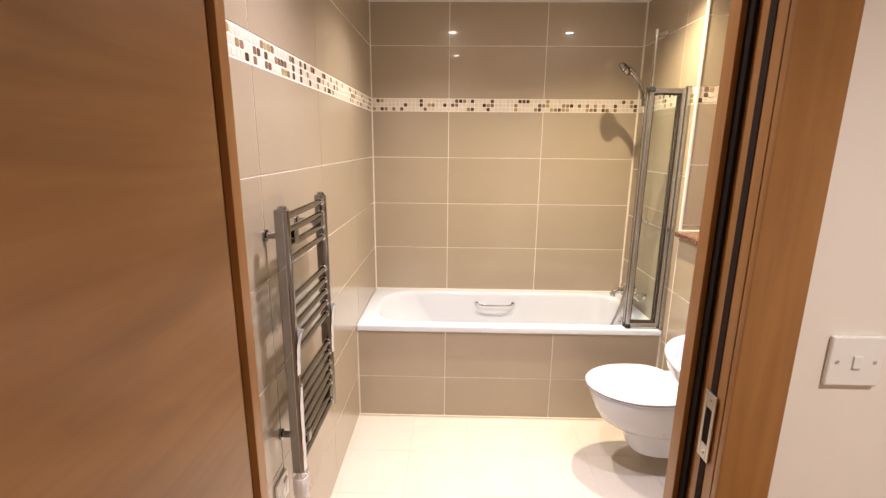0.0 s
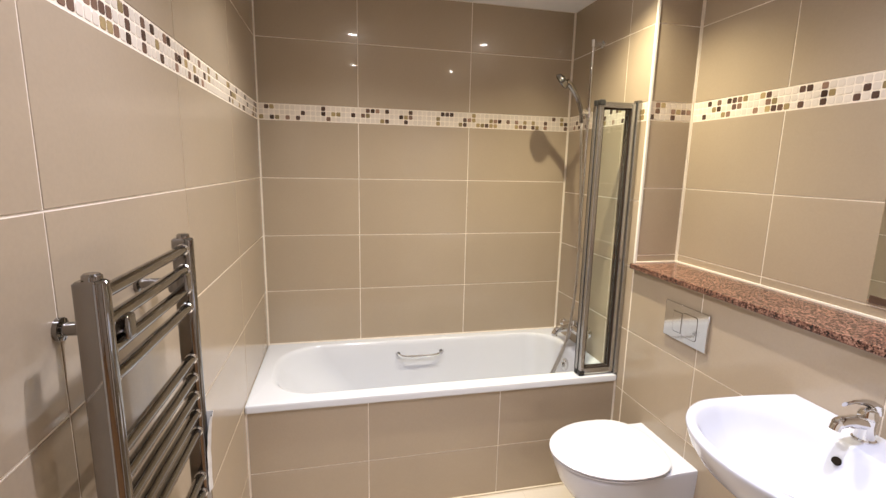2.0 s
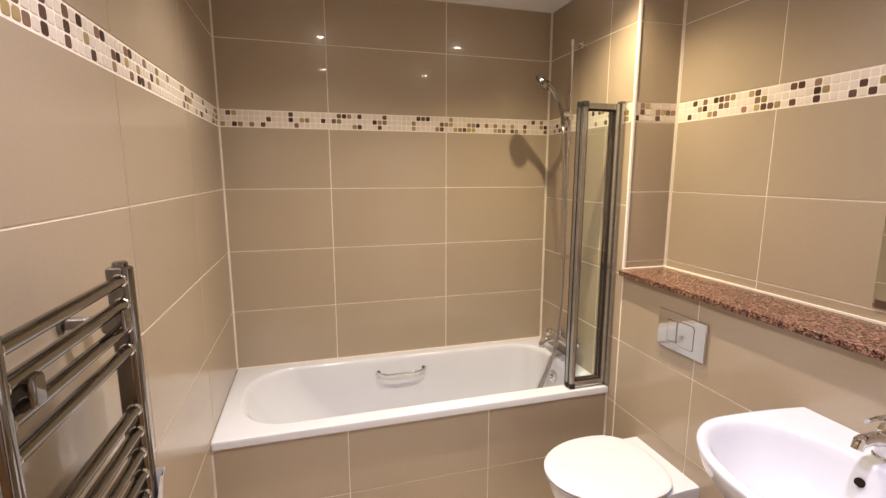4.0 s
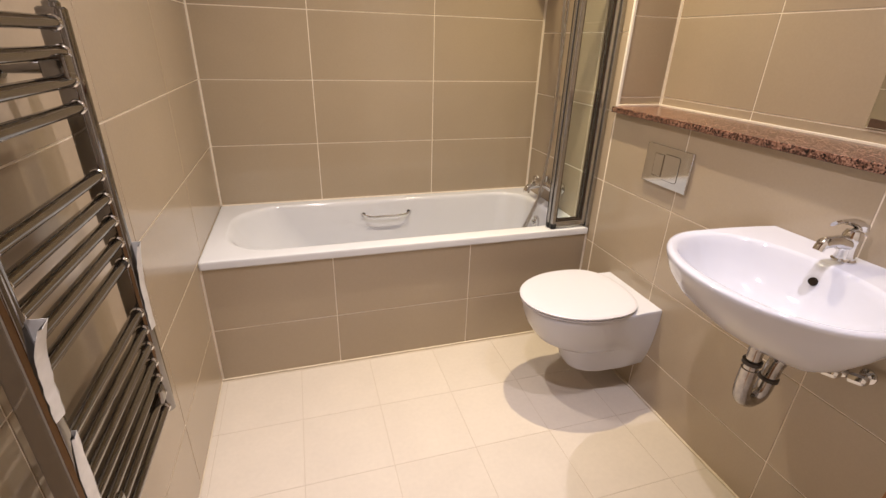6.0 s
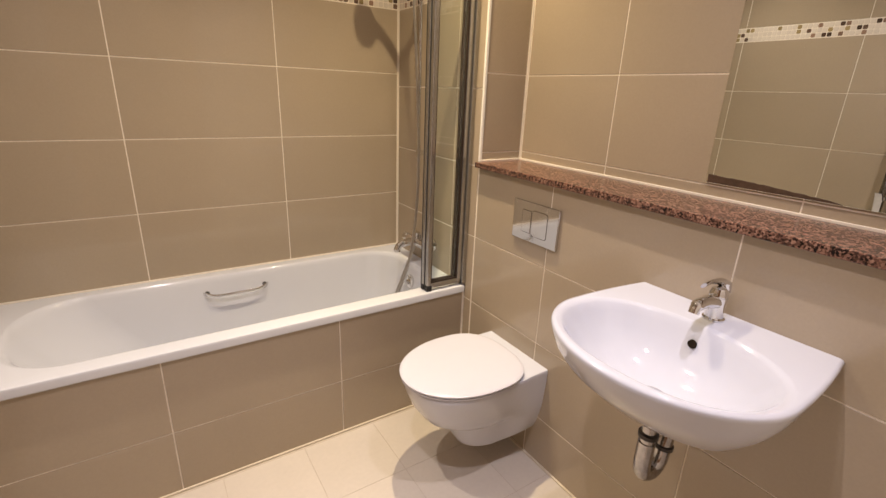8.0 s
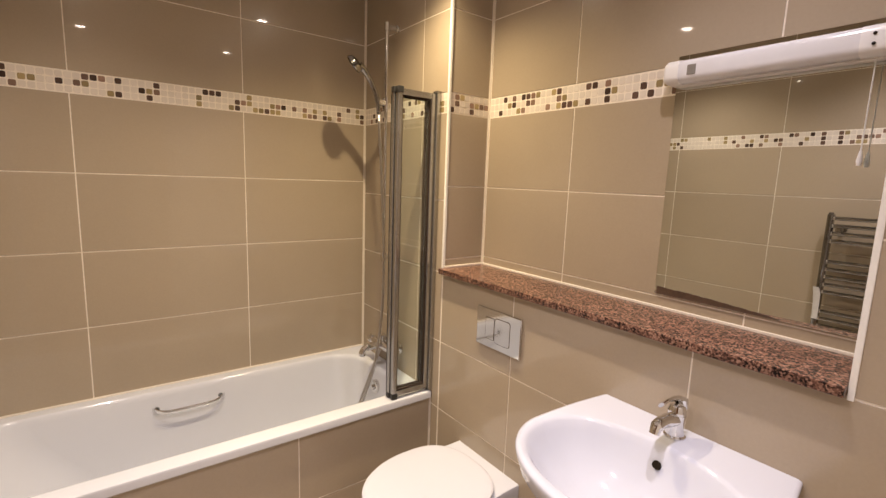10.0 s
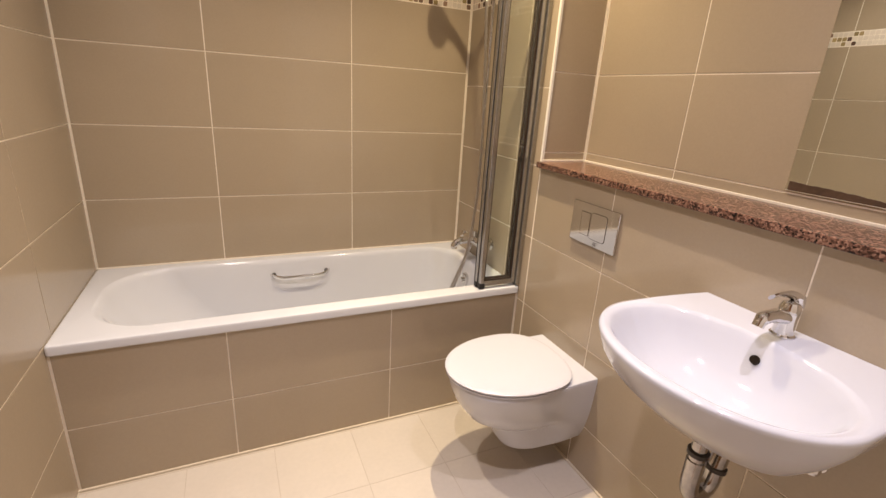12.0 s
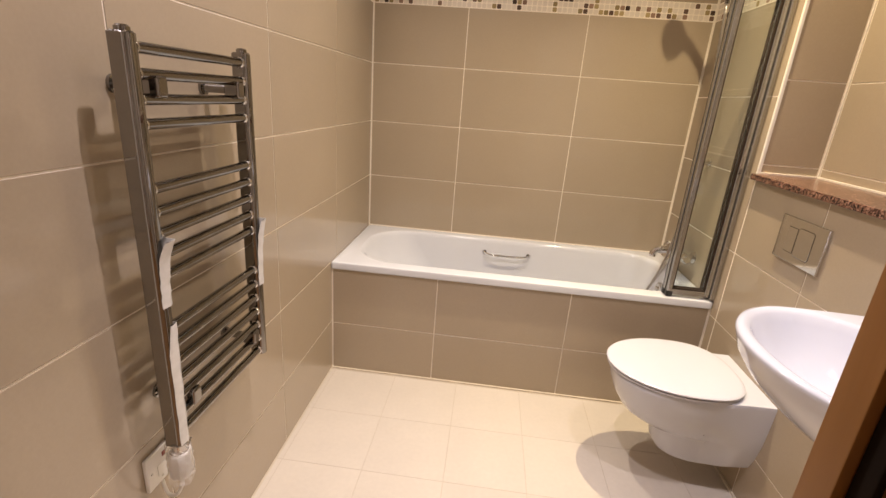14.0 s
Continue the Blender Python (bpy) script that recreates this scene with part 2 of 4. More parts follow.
def loft(bm, rings, cap_start=True, cap_end=True):
    """Skin closed rings of equal length."""
    rows = [[bm.verts.new(p) for p in ring] for ring in rings]
    n = len(rows[0])
    for a, b in zip(rows, rows[1:]):
        for i in range(n):
            bm.faces.new((a[i], a[(i + 1) % n], b[(i + 1) % n], b[i]))
    if cap_start:
        bm.faces.new(rows[0][::-1])
    if cap_end:
        bm.faces.new(rows[-1])
    return bm


def tube(bm, points, radius, n=14, caps=True, flat=1.0):
    """A round (or flattened) pipe along a line of points."""
    pts = [Vector(p) for p in points]
    rings = []
    up = None
    for i, p in enumerate(pts):
        d = ((pts[min(i + 1, len(pts) - 1)] - p).normalized() + (p - pts[max(i - 1, 0)]).normalized()).normalized()
        if up is None:
            up = d.orthogonal().normalized()
        up = (up - d * up.dot(d)).normalized()
        side = d.cross(up)
        r = radius[i] if isinstance(radius, (list, tuple)) else radius
        rings.append([p + up * (math.cos(2 * math.pi * k / n) * r) + side * (math.sin(2 * math.pi * k / n) * r * flat) for k in range(n)])
    return loft(bm, rings, caps, caps)


def arc_points(points, steps=8):
    """A smooth curve (Catmull-Rom) through the points."""
    p = [Vector(q) for q in points]
    p = [2 * p[0] - p[1]] + p + [2 * p[-1] - p[-2]]
    out = []
    for i in range(1, len(p) - 2):
        for s in range(steps):
            t = s / steps
            out.append(0.5 * (2 * p[i] + (p[i + 1] - p[i - 1]) * t + (2 * p[i - 1] - 5 * p[i] + 4 * p[i + 1] - p[i + 2]) * t * t
                              + (3 * p[i] - p[i - 1] - 3 * p[i + 1] + p[i + 2]) * t ** 3))
    return out + [p[-2]]


def round_rect(x0, x1, y0, y1, z, r, n=10):
    """A rounded rectangle's ring; r is one radius or four (from x0y0 counter-clockwise)."""
    rs = [r] * 4 if not isinstance(r, (list, tuple)) else r
    ring = []
    for (cx, cy, a0, q) in ((x0, y0, 180, 0), (x1, y0, 270, 1), (x1, y1, 0, 2), (x0, y1, 90, 3)):
        rr = rs[q]
        ox = cx + rr if cx == x0 else cx - rr
        oy = cy + rr if cy == y0 else cy - rr
        for k in range(n + 1):
            a = radians(a0 + 90 * k / n)
            ring.append(Vector((ox + rr * math.cos(a), oy + rr * math.sin(a), z)))
    return ring


# ---- structure ----
XL, XR, XN = -0.483, 1.217, 1.435       # side wall, boxed-in wall, back of the recess
YB, YP, YD = 3.0, 2.341, 0.77           # end wall, bath panel, inner face of the door wall
YH = 0.65                               # hall face of the door wall
SHELF = 1.127
N0, N1 = 0.968, 2.284                   # the recess above the shelf
ROWS_Z = [-0.042, 0.2595, 0.561, 0.8645, 1.166, 1.4675, 1.757]
BAND0, BAND1 = 1.757, 1.835
D0, D1, DH = -0.370, 0.535, 2.06        # the rough door opening in the wall
TH = 0.0016


def structure(name, lo, hi, material, label, category="wall"):
    return tagged(part(name, boxed(lo, hi), material, None, smooth=None), label, category, "", "structure")


wall_west = structure("wall_west", (XL - 0.12, YD, 0), (XL, YB, CEIL), GROUT, "side wall clad in taupe tiles with a mosaic band")
wall_north = structure("wall_north", (XL - 0.12, YB, 0), (XN + 0.15, YB + 0.12, CEIL), GROUT, "end wall above the bath clad in taupe tiles")
wall_east = structure("wall_east", (XN, YD, 0), (XN + 0.15, YB, CEIL), GROUT, "tiled back wall of the recess above the shelf")
boxing = structure("wall_boxing", (XR, N0, 0), (XN, N1, SHELF - 0.0228), GROUT, "boxed-in lower wall with taupe tiles behind the toilet")
pier_a = structure("wall_pier_shower", (XR, N1, 0), (XN, YB, CEIL), GROUT, "tiled wall pier at the shower end")
pier_b = structure("wall_pier_door", (XR, YD, 0), (XN, N0, CEIL), GROUT, "tiled wall pier beside the recess")
panel = structure("bath_panel", (XL, YP, 0), (XR, YP + 0.04, 0.530), GROUT, "tiled bath front panel in two rows of taupe tiles", "panel")
floor = structure("floor", (XL, YD - 0.12, -0.08), (XN, YB, -0.0012), FLOOR_GROUT, "bathroom floor of cream square tiles", "floor")
ceiling = structure("ceiling", (XL - 0.12, YH, CEIL), (XN + 0.15, YB + 0.12, CEIL + 0.1), PAINT, "white painted bathroom ceiling", "ceiling")
south_l = structure("wall_south_hinge", (-1.1, YH, 0), (D0, YD, CEIL), HALL_PAINT, "white painted wall beside the bathroom door")
south_r = structure("wall_south_switch", (D1, YH, 0), (XN + 0.15, YD, CEIL), HALL_PAINT, "white painted wall with the light switch")
south_t = structure("wall_south_top", (D0, YH, DH), (D1, YD, CEIL), HALL_PAINT, "white painted wall above the bathroom door")
hall_floor = structure("hall_floor", (-1.1, -2.4, -0.08), (XN + 0.15, YD - 0.12, -0.004), OAK_FLOOR, "oak floor of the hall", "floor")
hall_w = structure("hall_wall_west", (-1.22, -2.4, 0), (-1.1, YD, CEIL), HALL_PAINT, "white painted hall wall")
hall_e = structure("hall_wall_east", (XN + 0.15, -2.4, 0), (XN + 0.27, YH, CEIL), HALL_PAINT, "white painted hall wall")
hall_s = structure("hall_wall_south", (-1.22, -2.52, 0), (XN + 0.27, -2.4, CEIL), HALL_PAINT, "white painted hall wall")
hall_c = structure("hall_ceiling", (-1.22, -2.4, CEIL), (XN + 0.27, YH, CEIL + 0.1), PAINT, "white painted hall ceiling", "ceiling")

# ---- door and its frame ----
def door_frame():
    f = thing("door_frame", "oak door lining with stops, seals and casings", "door frame", (0, 0, 0), "", "structure")
    for name, x0, x1 in (("jamb", D0, D0 + 0.02), ("jamb", D1 - 0.02, D1)):
        part(name, boxed((x0, YH - 0.001, 0), (x1, YD + 0.001, DH - 0.02), 0.0015), OAK, f)
    part("head", boxed((D0, YH - 0.001, DH - 0.02), (D1, YD + 0.001, DH), 0.0015), OAK, f)
    part("stop", boxed((D1 - 0.036, 0.737, 0), (D1 - 0.0205, YD + 0.001, DH - 0.036), 0.0015), OAK, f)
    part("stop", boxed((D0 + 0.0205, 0.737, 0), (D0 + 0.036, YD + 0.001, DH - 0.036), 0.0015), OAK, f)
    part("stop", boxed((D0 + 0.0205, 0.737, DH - 0.036), (D1 - 0.0205, YD + 0.001, DH - 0.0205), 0.0015), OAK, f)
    # casings on the hall face
    part("casing", boxed((D1 - 0.02, YH - 0.018, 0), (D1 + 0.070, YH - 0.002, DH + 0.055), 0.003), OAK, f)
    part("casing", boxed((D0 - 0.060, YH - 0.018, 0), (D0 + 0.02, YH - 0.002, DH + 0.055), 0.003), OAK, f)
    part("casing", boxed((D0 + 0.0205, YH - 0.018, DH - 0.02), (D1 - 0.0205, YH - 0.002, DH + 0.055), 0.003), OAK, f)
    # fire and draught seals let into the lining
    part("seal_strip", boxed((D1 - 0.0215, 0.673, 0), (D1 - 0.0195, 0.690, DH - 0.021), 0.0008), SEAL, f, "dark intumescent seal strip")
    part("draught_seal", boxed((D1 - 0.027, 0.716, 0), (D1 - 0.0195, 0.7365, DH - 0.021), 0.002), DARK, f, "dark rubber draught seal")
    plate = bmesh.new()
    for lo, hi in (((0.664, 1.005), (0.672, 1.135)), ((0.690, 1.005), (0.698, 1.135)), ((0.672, 1.005), (0.690, 1.035)), ((0.672, 1.105), (0.690, 1.135))):
        box(plate, (D1 - 0.0245, lo[0], lo[1]), (D1 - 0.0215, hi[0], hi[1]), 0.0005, 1)
    part("strike_plate", plate, STEEL, f, "brushed steel strike plate")
    part("latch_pocket", boxed((D1 - 0.0235, 0.6722, 1.0352), (D1 - 0.0228, 0.6898, 1.1048)), DARK, f)
    for z in (1.018, 1.122):
        bm = bmesh.new()
        tube(bm, [(D1 - 0.0258, 0.681, z), (D1 - 0.0245, 0.681, z)], 0.0035, 10)
        part("screw", bm, STEEL, f)
    return f


door_frame()


def door_leaf():
    d = thing("door_leaf", "oak veneered flush door standing open into the hall", "door", (D0 + 0.022, YH - 0.003, 0.006))
    part("leaf", boxed((0.0, -0.79, 0.0), (0.044, 0.0, 2.02), 0.003, 3), OAK_DOOR, d)
    for z in (0.25, 1.0, 1.78):
        bm = bmesh.new()
        tube(bm, [(-0.004, 0.006, z - 0.05), (-0.004, 0.006, z + 0.05)], 0.0055, 12)
        box(bm, (-0.001, -0.001, z - 0.05), (0.028, 0.0025, z + 0.05), 0.0006, 1)
        part("hinge", bm, STEEL, d, "brushed steel butt hinge")
    d.rotation_euler = (0, 0, radians(-1))
    return d


door_leaf()


def light_switch():
    s = thing("light_switch", "white plastic single rocker light switch on the wall", "light switch", (0.709, YH, 1.219))
    part("plate", boxed((-0.043, -0.009, -0.043), (0.043, 0.0, 0.043), 0.003, 3), PLASTIC, s)
    part("rocker", boxed((-0.006, -0.0125, -0.011), (0.008, -0.0088, 0.011), 0.0015), PLASTIC, s)
    for x in (-0.030, 0.030):
        bm = bmesh.new()
        tube(bm, [(x, -0.0102, 0), (x, -0.008, 0)], 0.0028, 12)
        part("screw", bm, STEEL, s, "small steel screw head")
    return s


light_switch()


# ---- trims and sealant ----
def strip(name, lo, hi, label, material=TRIM):
    return tagged(part(name, boxed(lo, hi, 0.0015), material, None), label, "trim", "", "structure")


strip("trim_recess_shower", (XR - 0.004, N1 - 0.0055, SHELF), (XR + 0.007, N1 + 0.006, CEIL), "white plastic tile edge trim on the recess corner")
strip("trim_recess_door", (XR - 0.004, N0 - 0.006, SHELF - 0.03), (XR + 0.007, N0 + 0.0055, CEIL), "white plastic tile edge trim on the recess corner")
strip("sealant_shelf_back", (XN - 0.010, N0, SHELF - 0.001), (XN, N1, SHELF + 0.007), "cream sealant line along the shelf", SILICONE)
strip("sealant_shelf_end", (XR, N1 - 0.009, SHELF - 0.001), (XN, N1, SHELF + 0.007), "cream sealant line along the shelf end", SILICONE)
strip("sealant_floor_panel", (XL, YP - 0.009, -0.003), (XR, YP, 0.007), "cream sealant line at the foot of the bath panel", FLOOR_SEALANT)
strip("sealant_floor_side", (XL, YD, -0.003), (XL + 0.004, YP, 0.003), "cream sealant line at the foot of the side wall", FLOOR_SEALANT)
strip("sealant_floor_boxing", (XR - 0.009, YD, -0.003), (XR, YP, 0.006), "cream sealant line at the foot of the boxed-in wall", FLOOR_SEALANT)
strip("sealant_corner_west", (XL, YB - 0.006, 0.56), (XL + 0.006, YB, CEIL), "cream sealant in the wall corner", SILICONE)
strip("sealant_corner_east", (XR - 0.006, YB - 0.006, 0.56), (XR, YB, CEIL), "cream sealant in the wall corner", SILICONE)
strip("sealant_corner_recess", (XN - 0.006, N1 - 0.006, SHELF), (XN, N1, CEIL), "cream sealant in the recess corner", SILICONE)
strip("sealant_panel_east", (XR - 0.007, YP - 0.005, 0.0), (XR, YP, 0.53), "cream sealant at the end of the bath panel", SILICONE)
strip("sealant_bath_back", (XL, YB - 0.008, 0.563), (XR, YB, 0.571), "cream sealant behind the bath", SILICONE)


# ---- bath ----
def bath():
    b = thing("bathtub", "white enamelled bathtub with chrome grip set in tiled panel", "bathtub", (0, 0, 0))
    x0, x1, y0, y1 = XL + 0.001, XR - 0.002, YP - 0.014, YB - 0.002
    rings = [round_rect(x0, x1, y0 + 0.004, y1, 0.5305, 0.012),
             round_rect(x0, x1, y0, y1, 0.535, 0.012),
             round_rect(x0, x1, y0, y1, 0.556, 0.012),
             round_rect(x0 + 0.003, x1 - 0.003, y0 + 0.003, y1 - 0.003, 0.563, 0.012),
             round_rect(x0 + 0.009, x1 - 0.009, y0 + 0.009, y1 - 0.009, 0.566, 0.012)]

    def inner(grow, left, right, z):
        r = [0.21, 0.15, 0.15, 0.21]
        ins = [min(max(0.06, q - grow * 0.3), (0.541 - 1.8 * grow) * 0.46) for q in r]
        return round_rect(-0.405 + left, 1.135 - right, 2.402 + grow, 2.943 - grow * 0.8, z, ins)
    rings += [inner(-0.010, -0.012, -0.012, 0.5655), inner(-0.003, -0.004, -0.004, 0.5635), inner(0.004, 0.006, 0.004, 0.556), inner(0.010, 0.018, 0.009, 0.54),
              inner(0.022, 0.05, 0.016, 0.48), inner(0.036, 0.13, 0.030, 0.38), inner(0.050, 0.23, 0.045, 0.27), inner(0.070, 0.30, 0.07, 0.20),
              inner(0.110, 0.38, 0.12, 0.168), inner(0.16, 0.5, 0.22, 0.160)]
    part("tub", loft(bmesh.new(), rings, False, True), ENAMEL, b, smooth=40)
    # grip on the far inner side
    gy, gz = 2.917, 0.492
    bar = []
    for k in range(33):
        u = k / 32 * 2 - 1
        bow = 1 - abs(u) ** 5
        # broad flat paddle ends taper into a slimmer bar that stands off the tub
        half_h, half_t = 0.0075 + 0.0065 * abs(u) ** 6, 0.0045
        if abs(u) > 0.96:
            half_h *= 0.55
        c = Vector((0.345 + 0.140 * u, gy + 0.014 - 0.042 * bow, gz - 0.006 * bow))
        bar.append([c + Vector((0, half_t * math.cos(a), half_h * math.sin(a))) for a in [2 * math.pi * q / 14 for q in range(14)]])
    part("grip", loft(bmesh.new(), bar), CHROME, b, "flat chrome grip bar", 50)
    for x in (0.222, 0.468):
        bm = bmesh.new()
        tube(bm, [(x, gy + 0.026, gz), (x, gy + 0.004, gz)], [0.014, 0.010], 16)
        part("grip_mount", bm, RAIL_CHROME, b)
    # overflow on the tap end
    o = Vector((1.113, 2.665, 0.475))
    bm = bmesh.new()
    tube(bm, [o + Vector((0.012, 0, 0)), o + Vector((-0.006, 0, 0)), o + Vector((-0.010, 0, 0))], [0.035, 0.034, 0.028], 24)
    part("overflow_ring", bm, CHROME, b, "round chrome overflow")
    bm = bmesh.new()
    tube(bm, [o + Vector((-0.009, 0, 0)), o + Vector((-0.020, 0, 0))], [0.014, 0.012], 16)
    part("overflow_knob", bm, CHROME, b)
    bm = bmesh.new()
    tube(bm, [(0.86, 2.67, 0.159), (0.86, 2.67, 0.164)], [0.036, 0.032], 24)
    part("waste", bm, CHROME, b, "round chrome waste")
    return b


bath()


# ---- folding bath screen ----
def bath_screen():
    s = thing("bath_screen", "folded silver framed glass bath screen on the bath rim", "bath screen", (0, 0, 0.567))
    h = 1.277
    part("wall_profile", boxed((XR - 0.024, 2.329, 0.004), (XR - 0.003, 2.362, h), 0.003), ALU, s)
    for y, x0, x1 in ((2.347, 1.016, 1.192), (2.372, 1.012, 1.188)):
        w, t = (0.020, 0.020), 0.019
        frame_part = bmesh.new()
        box(frame_part, (x0, y - t / 2, 0.012), (x0 + w[0], y + t / 2, h - 0.012), 0.003)
        box(frame_part, (x1 - w[0], y - t / 2, 0.012), (x1, y + t / 2, h - 0.012), 0.003)
        box(frame_part, (x0 + w[0], y - t / 2 + 0.001, 0.012), (x1 - w[0], y + t / 2 - 0.001, 0.036), 0.002)
        box(frame_part, (x0 + w[0], y - t / 2 + 0.001, h - 0.036), (x1 - w[0], y + t / 2 - 0.001, h - 0.012), 0.002)
        fr = part("panel_frame", frame_part, ALU, s, "silver aluminium panel frame")
        g = part("pane", boxed((x0 + w[0] - 0.004, y - 0.002, 0.032), (x1 - w[0] + 0.004, y + 0.002, h - 0.032)), GLASS, fr, "clear glass pane", None)
        g.visible_shadow = False
        gasket = bmesh.new()
        box(gasket, (x0 + w[0], y - 0.006, 0.036), (x0 + w[0] + 0.004, y + 0.006, h - 0.036))
        box(gasket, (x1 - w[0] - 0.005, y - 0.006, 0.036), (x1 - w[0], y + 0.006, h - 0.036))
        box(gasket, (x0 + w[0] + 0.004, y - 0.006, 0.036), (x1 - w[0] - 0.005, y + 0.006, 0.041))
        box(gasket, (x0 + w[0] + 0.004, y - 0.006, h - 0.041), (x1 - w[0] - 0.005, y + 0.006, h - 0.036))
        part("gasket", gasket, SEAL, fr, "dark glazing gasket")
        for z0, z1 in ((0.0, 0.027), (h - 0.030, h - 0.004)):
            part("corner_cap", boxed((x0 - 0.002, y - t / 2 - 0.002, z0 + 0.002), (x0 + 0.024, y + t / 2 + 0.002, z1), 0.003), RUBBER, fr, "black plastic corner cap")
        part("corner_cap", boxed((x1 - 0.004, y - t / 2 - 0.001, h - 0.03), (x1 + 0.002, y + t / 2 + 0.001, h - 0.008), 0.002), RUBBER, fr, "black plastic corner cap")
        part("corner_cap", boxed((x1 - 0.004, y - t / 2 - 0.001, 0.004), (x1 + 0.002, y + t / 2 + 0.001, 0.026), 0.002), RUBBER, fr, "black plastic corner cap")
        bm = bmesh.new()
        tube(bm, [(x0 + 0.004, y + 0.014, 0.02), (x0 + 0.004, y + 0.014, h - 0.03)], 0.0035, 8)
        part("seal", bm, RUBBER, fr, "black hinge seal")
    return s


bath_screen()


# ---- shower and bath mixer ----
def shower():
    s = thing("shower_set", "chrome shower riser rail with hand shower and hose", "shower", (0, 0, 0))
    rx, ry = 1.160, 2.685
    bm = bmesh.new()
    tube(bm, [(rx, ry, 1.10), (rx, ry, 2.172)], 0.009, 16)
    part("riser_rail", bm, CHROME, s)
    for z in (1.115, 2.158):
        bm = bmesh.new()
        tube(bm, [(XR - 0.001, ry, z), (XR - 0.008, ry, z), (XR - 0.012, ry, z), (rx, ry, z)], [0.017, 0.017, 0.011, 0.011], 16)
        tube(bm, [(rx, ry, z - 0.016), (rx, ry, z + 0.018)], 0.0125, 16)
        part("rail_bracket", bm, CHROME, s)
    bm = bmesh.new()
    tube(bm, [(rx, ry, 1.80), (rx, ry, 1.85)], 0.019, 16)
    tube(bm, [(rx, ry, 1.825), (rx - 0.045, ry - 0.004, 1.832)], [0.014, 0.016], 14)
    part("slider", bm, CHROME, s)
    head = Vector((0.998, 2.668, 1.972))
    bm = bmesh.new()
    tube(bm, arc_points([(1.120, 2.680, 1.775), (1.112, 2.679, 1.835), (1.085, 2.676, 1.895), (1.045, 2.670, 1.945), (1.015, 2.667, 1.968)], 6),
         [0.010] * 6 + [0.012] * 6 + [0.013] * 6 + [0.015] * 6 + [0.017], 14)
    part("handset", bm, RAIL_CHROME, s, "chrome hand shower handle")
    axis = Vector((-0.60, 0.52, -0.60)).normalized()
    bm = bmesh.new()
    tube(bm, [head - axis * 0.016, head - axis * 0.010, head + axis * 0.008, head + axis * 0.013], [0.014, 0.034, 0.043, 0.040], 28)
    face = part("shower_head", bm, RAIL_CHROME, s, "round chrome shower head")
    bm = bmesh.new()
    tube(bm, [head + axis * 0.0132, head + axis * 0.015], [0.035, 0.034], 24)
    part("spray_plate", bm, SEAL, face, "dark grey spray plate")
    path = arc_points([(1.121, 2.680, 1.776), (1.125, 2.680, 1.70), (1.138, 2.672, 1.45), (1.146, 2.66, 1.15), (1.130, 2.64, 0.86), (1.085, 2.62, 0.62),
                       (1.03, 2.62, 0.46), (1.0, 2.64, 0.38), (1.02, 2.68, 0.36), (1.06, 2.69, 0.44), (1.12, 2.69, 0.58), (1.150, 2.69, 0.65)], 16)
    bm = bmesh.new()
    tube(bm, path, [0.0072 if i % 2 else 0.0058 for i in range(len(path))], 10)
    part("hose", bm, STEEL, s, "flexible ribbed metal hose")
    return s


shower()


def bath_mixer():
    m = thing("bath_mixer", "chrome wall mounted bath mixer tap with two handles", "tap", (XR, 2.69, 0.672))
    for y in (-0.075, 0.075):
        bm = bmesh.new()
        tube(bm, [(-0.001, y, 0), (-0.006, y, 0), (-0.014, y, 0)], [0.030, 0.029, 0.016], 20)
        tube(bm, [(-0.012, y, 0), (-0.050, y, 0)], 0.0135, 16)
        part("wall_flange", bm, CHROME, m)
    bm = bmesh.new()
    tube(bm, [(-0.052, -0.088, 0), (-0.052, -0.08, 0), (-0.052, 0.08, 0), (-0.052, 0.088, 0)], [0.016, 0.022, 0.022, 0.016], 20)
    tube(bm, arc_points([(-0.052, 0, 0.004), (-0.10, 0, 0.006), (-0.145, 0, 0.0), (-0.162, 0, -0.018), (-0.164, 0, -0.034)], 5), [0.019] * 10 + [0.016] * 11, 16)
    part("body", bm, CHROME, m)
    for y, d in ((-0.088, -1), (0.088, 1)):
        bm = bmesh.new()
        tube(bm, [(-0.052, y, 0), (-0.052, y + d * 0.006, 0), (-0.052, y + d * 0.036, 0), (-0.052, y + d * 0.042, 0)], [0.017, 0.023, 0.021, 0.015], 12)
        part("handle", bm, CHROME, m, "chrome tap handle")
    bm = bmesh.new()
    tube(bm, [(-0.052, 0.0, 0.015), (-0.052, 0, 0.035), (-0.052, 0, 0.05)], [0.012, 0.012, 0.016], 14)
    part("diverter", bm, CHROME, m)
    return m


bath_mixer()


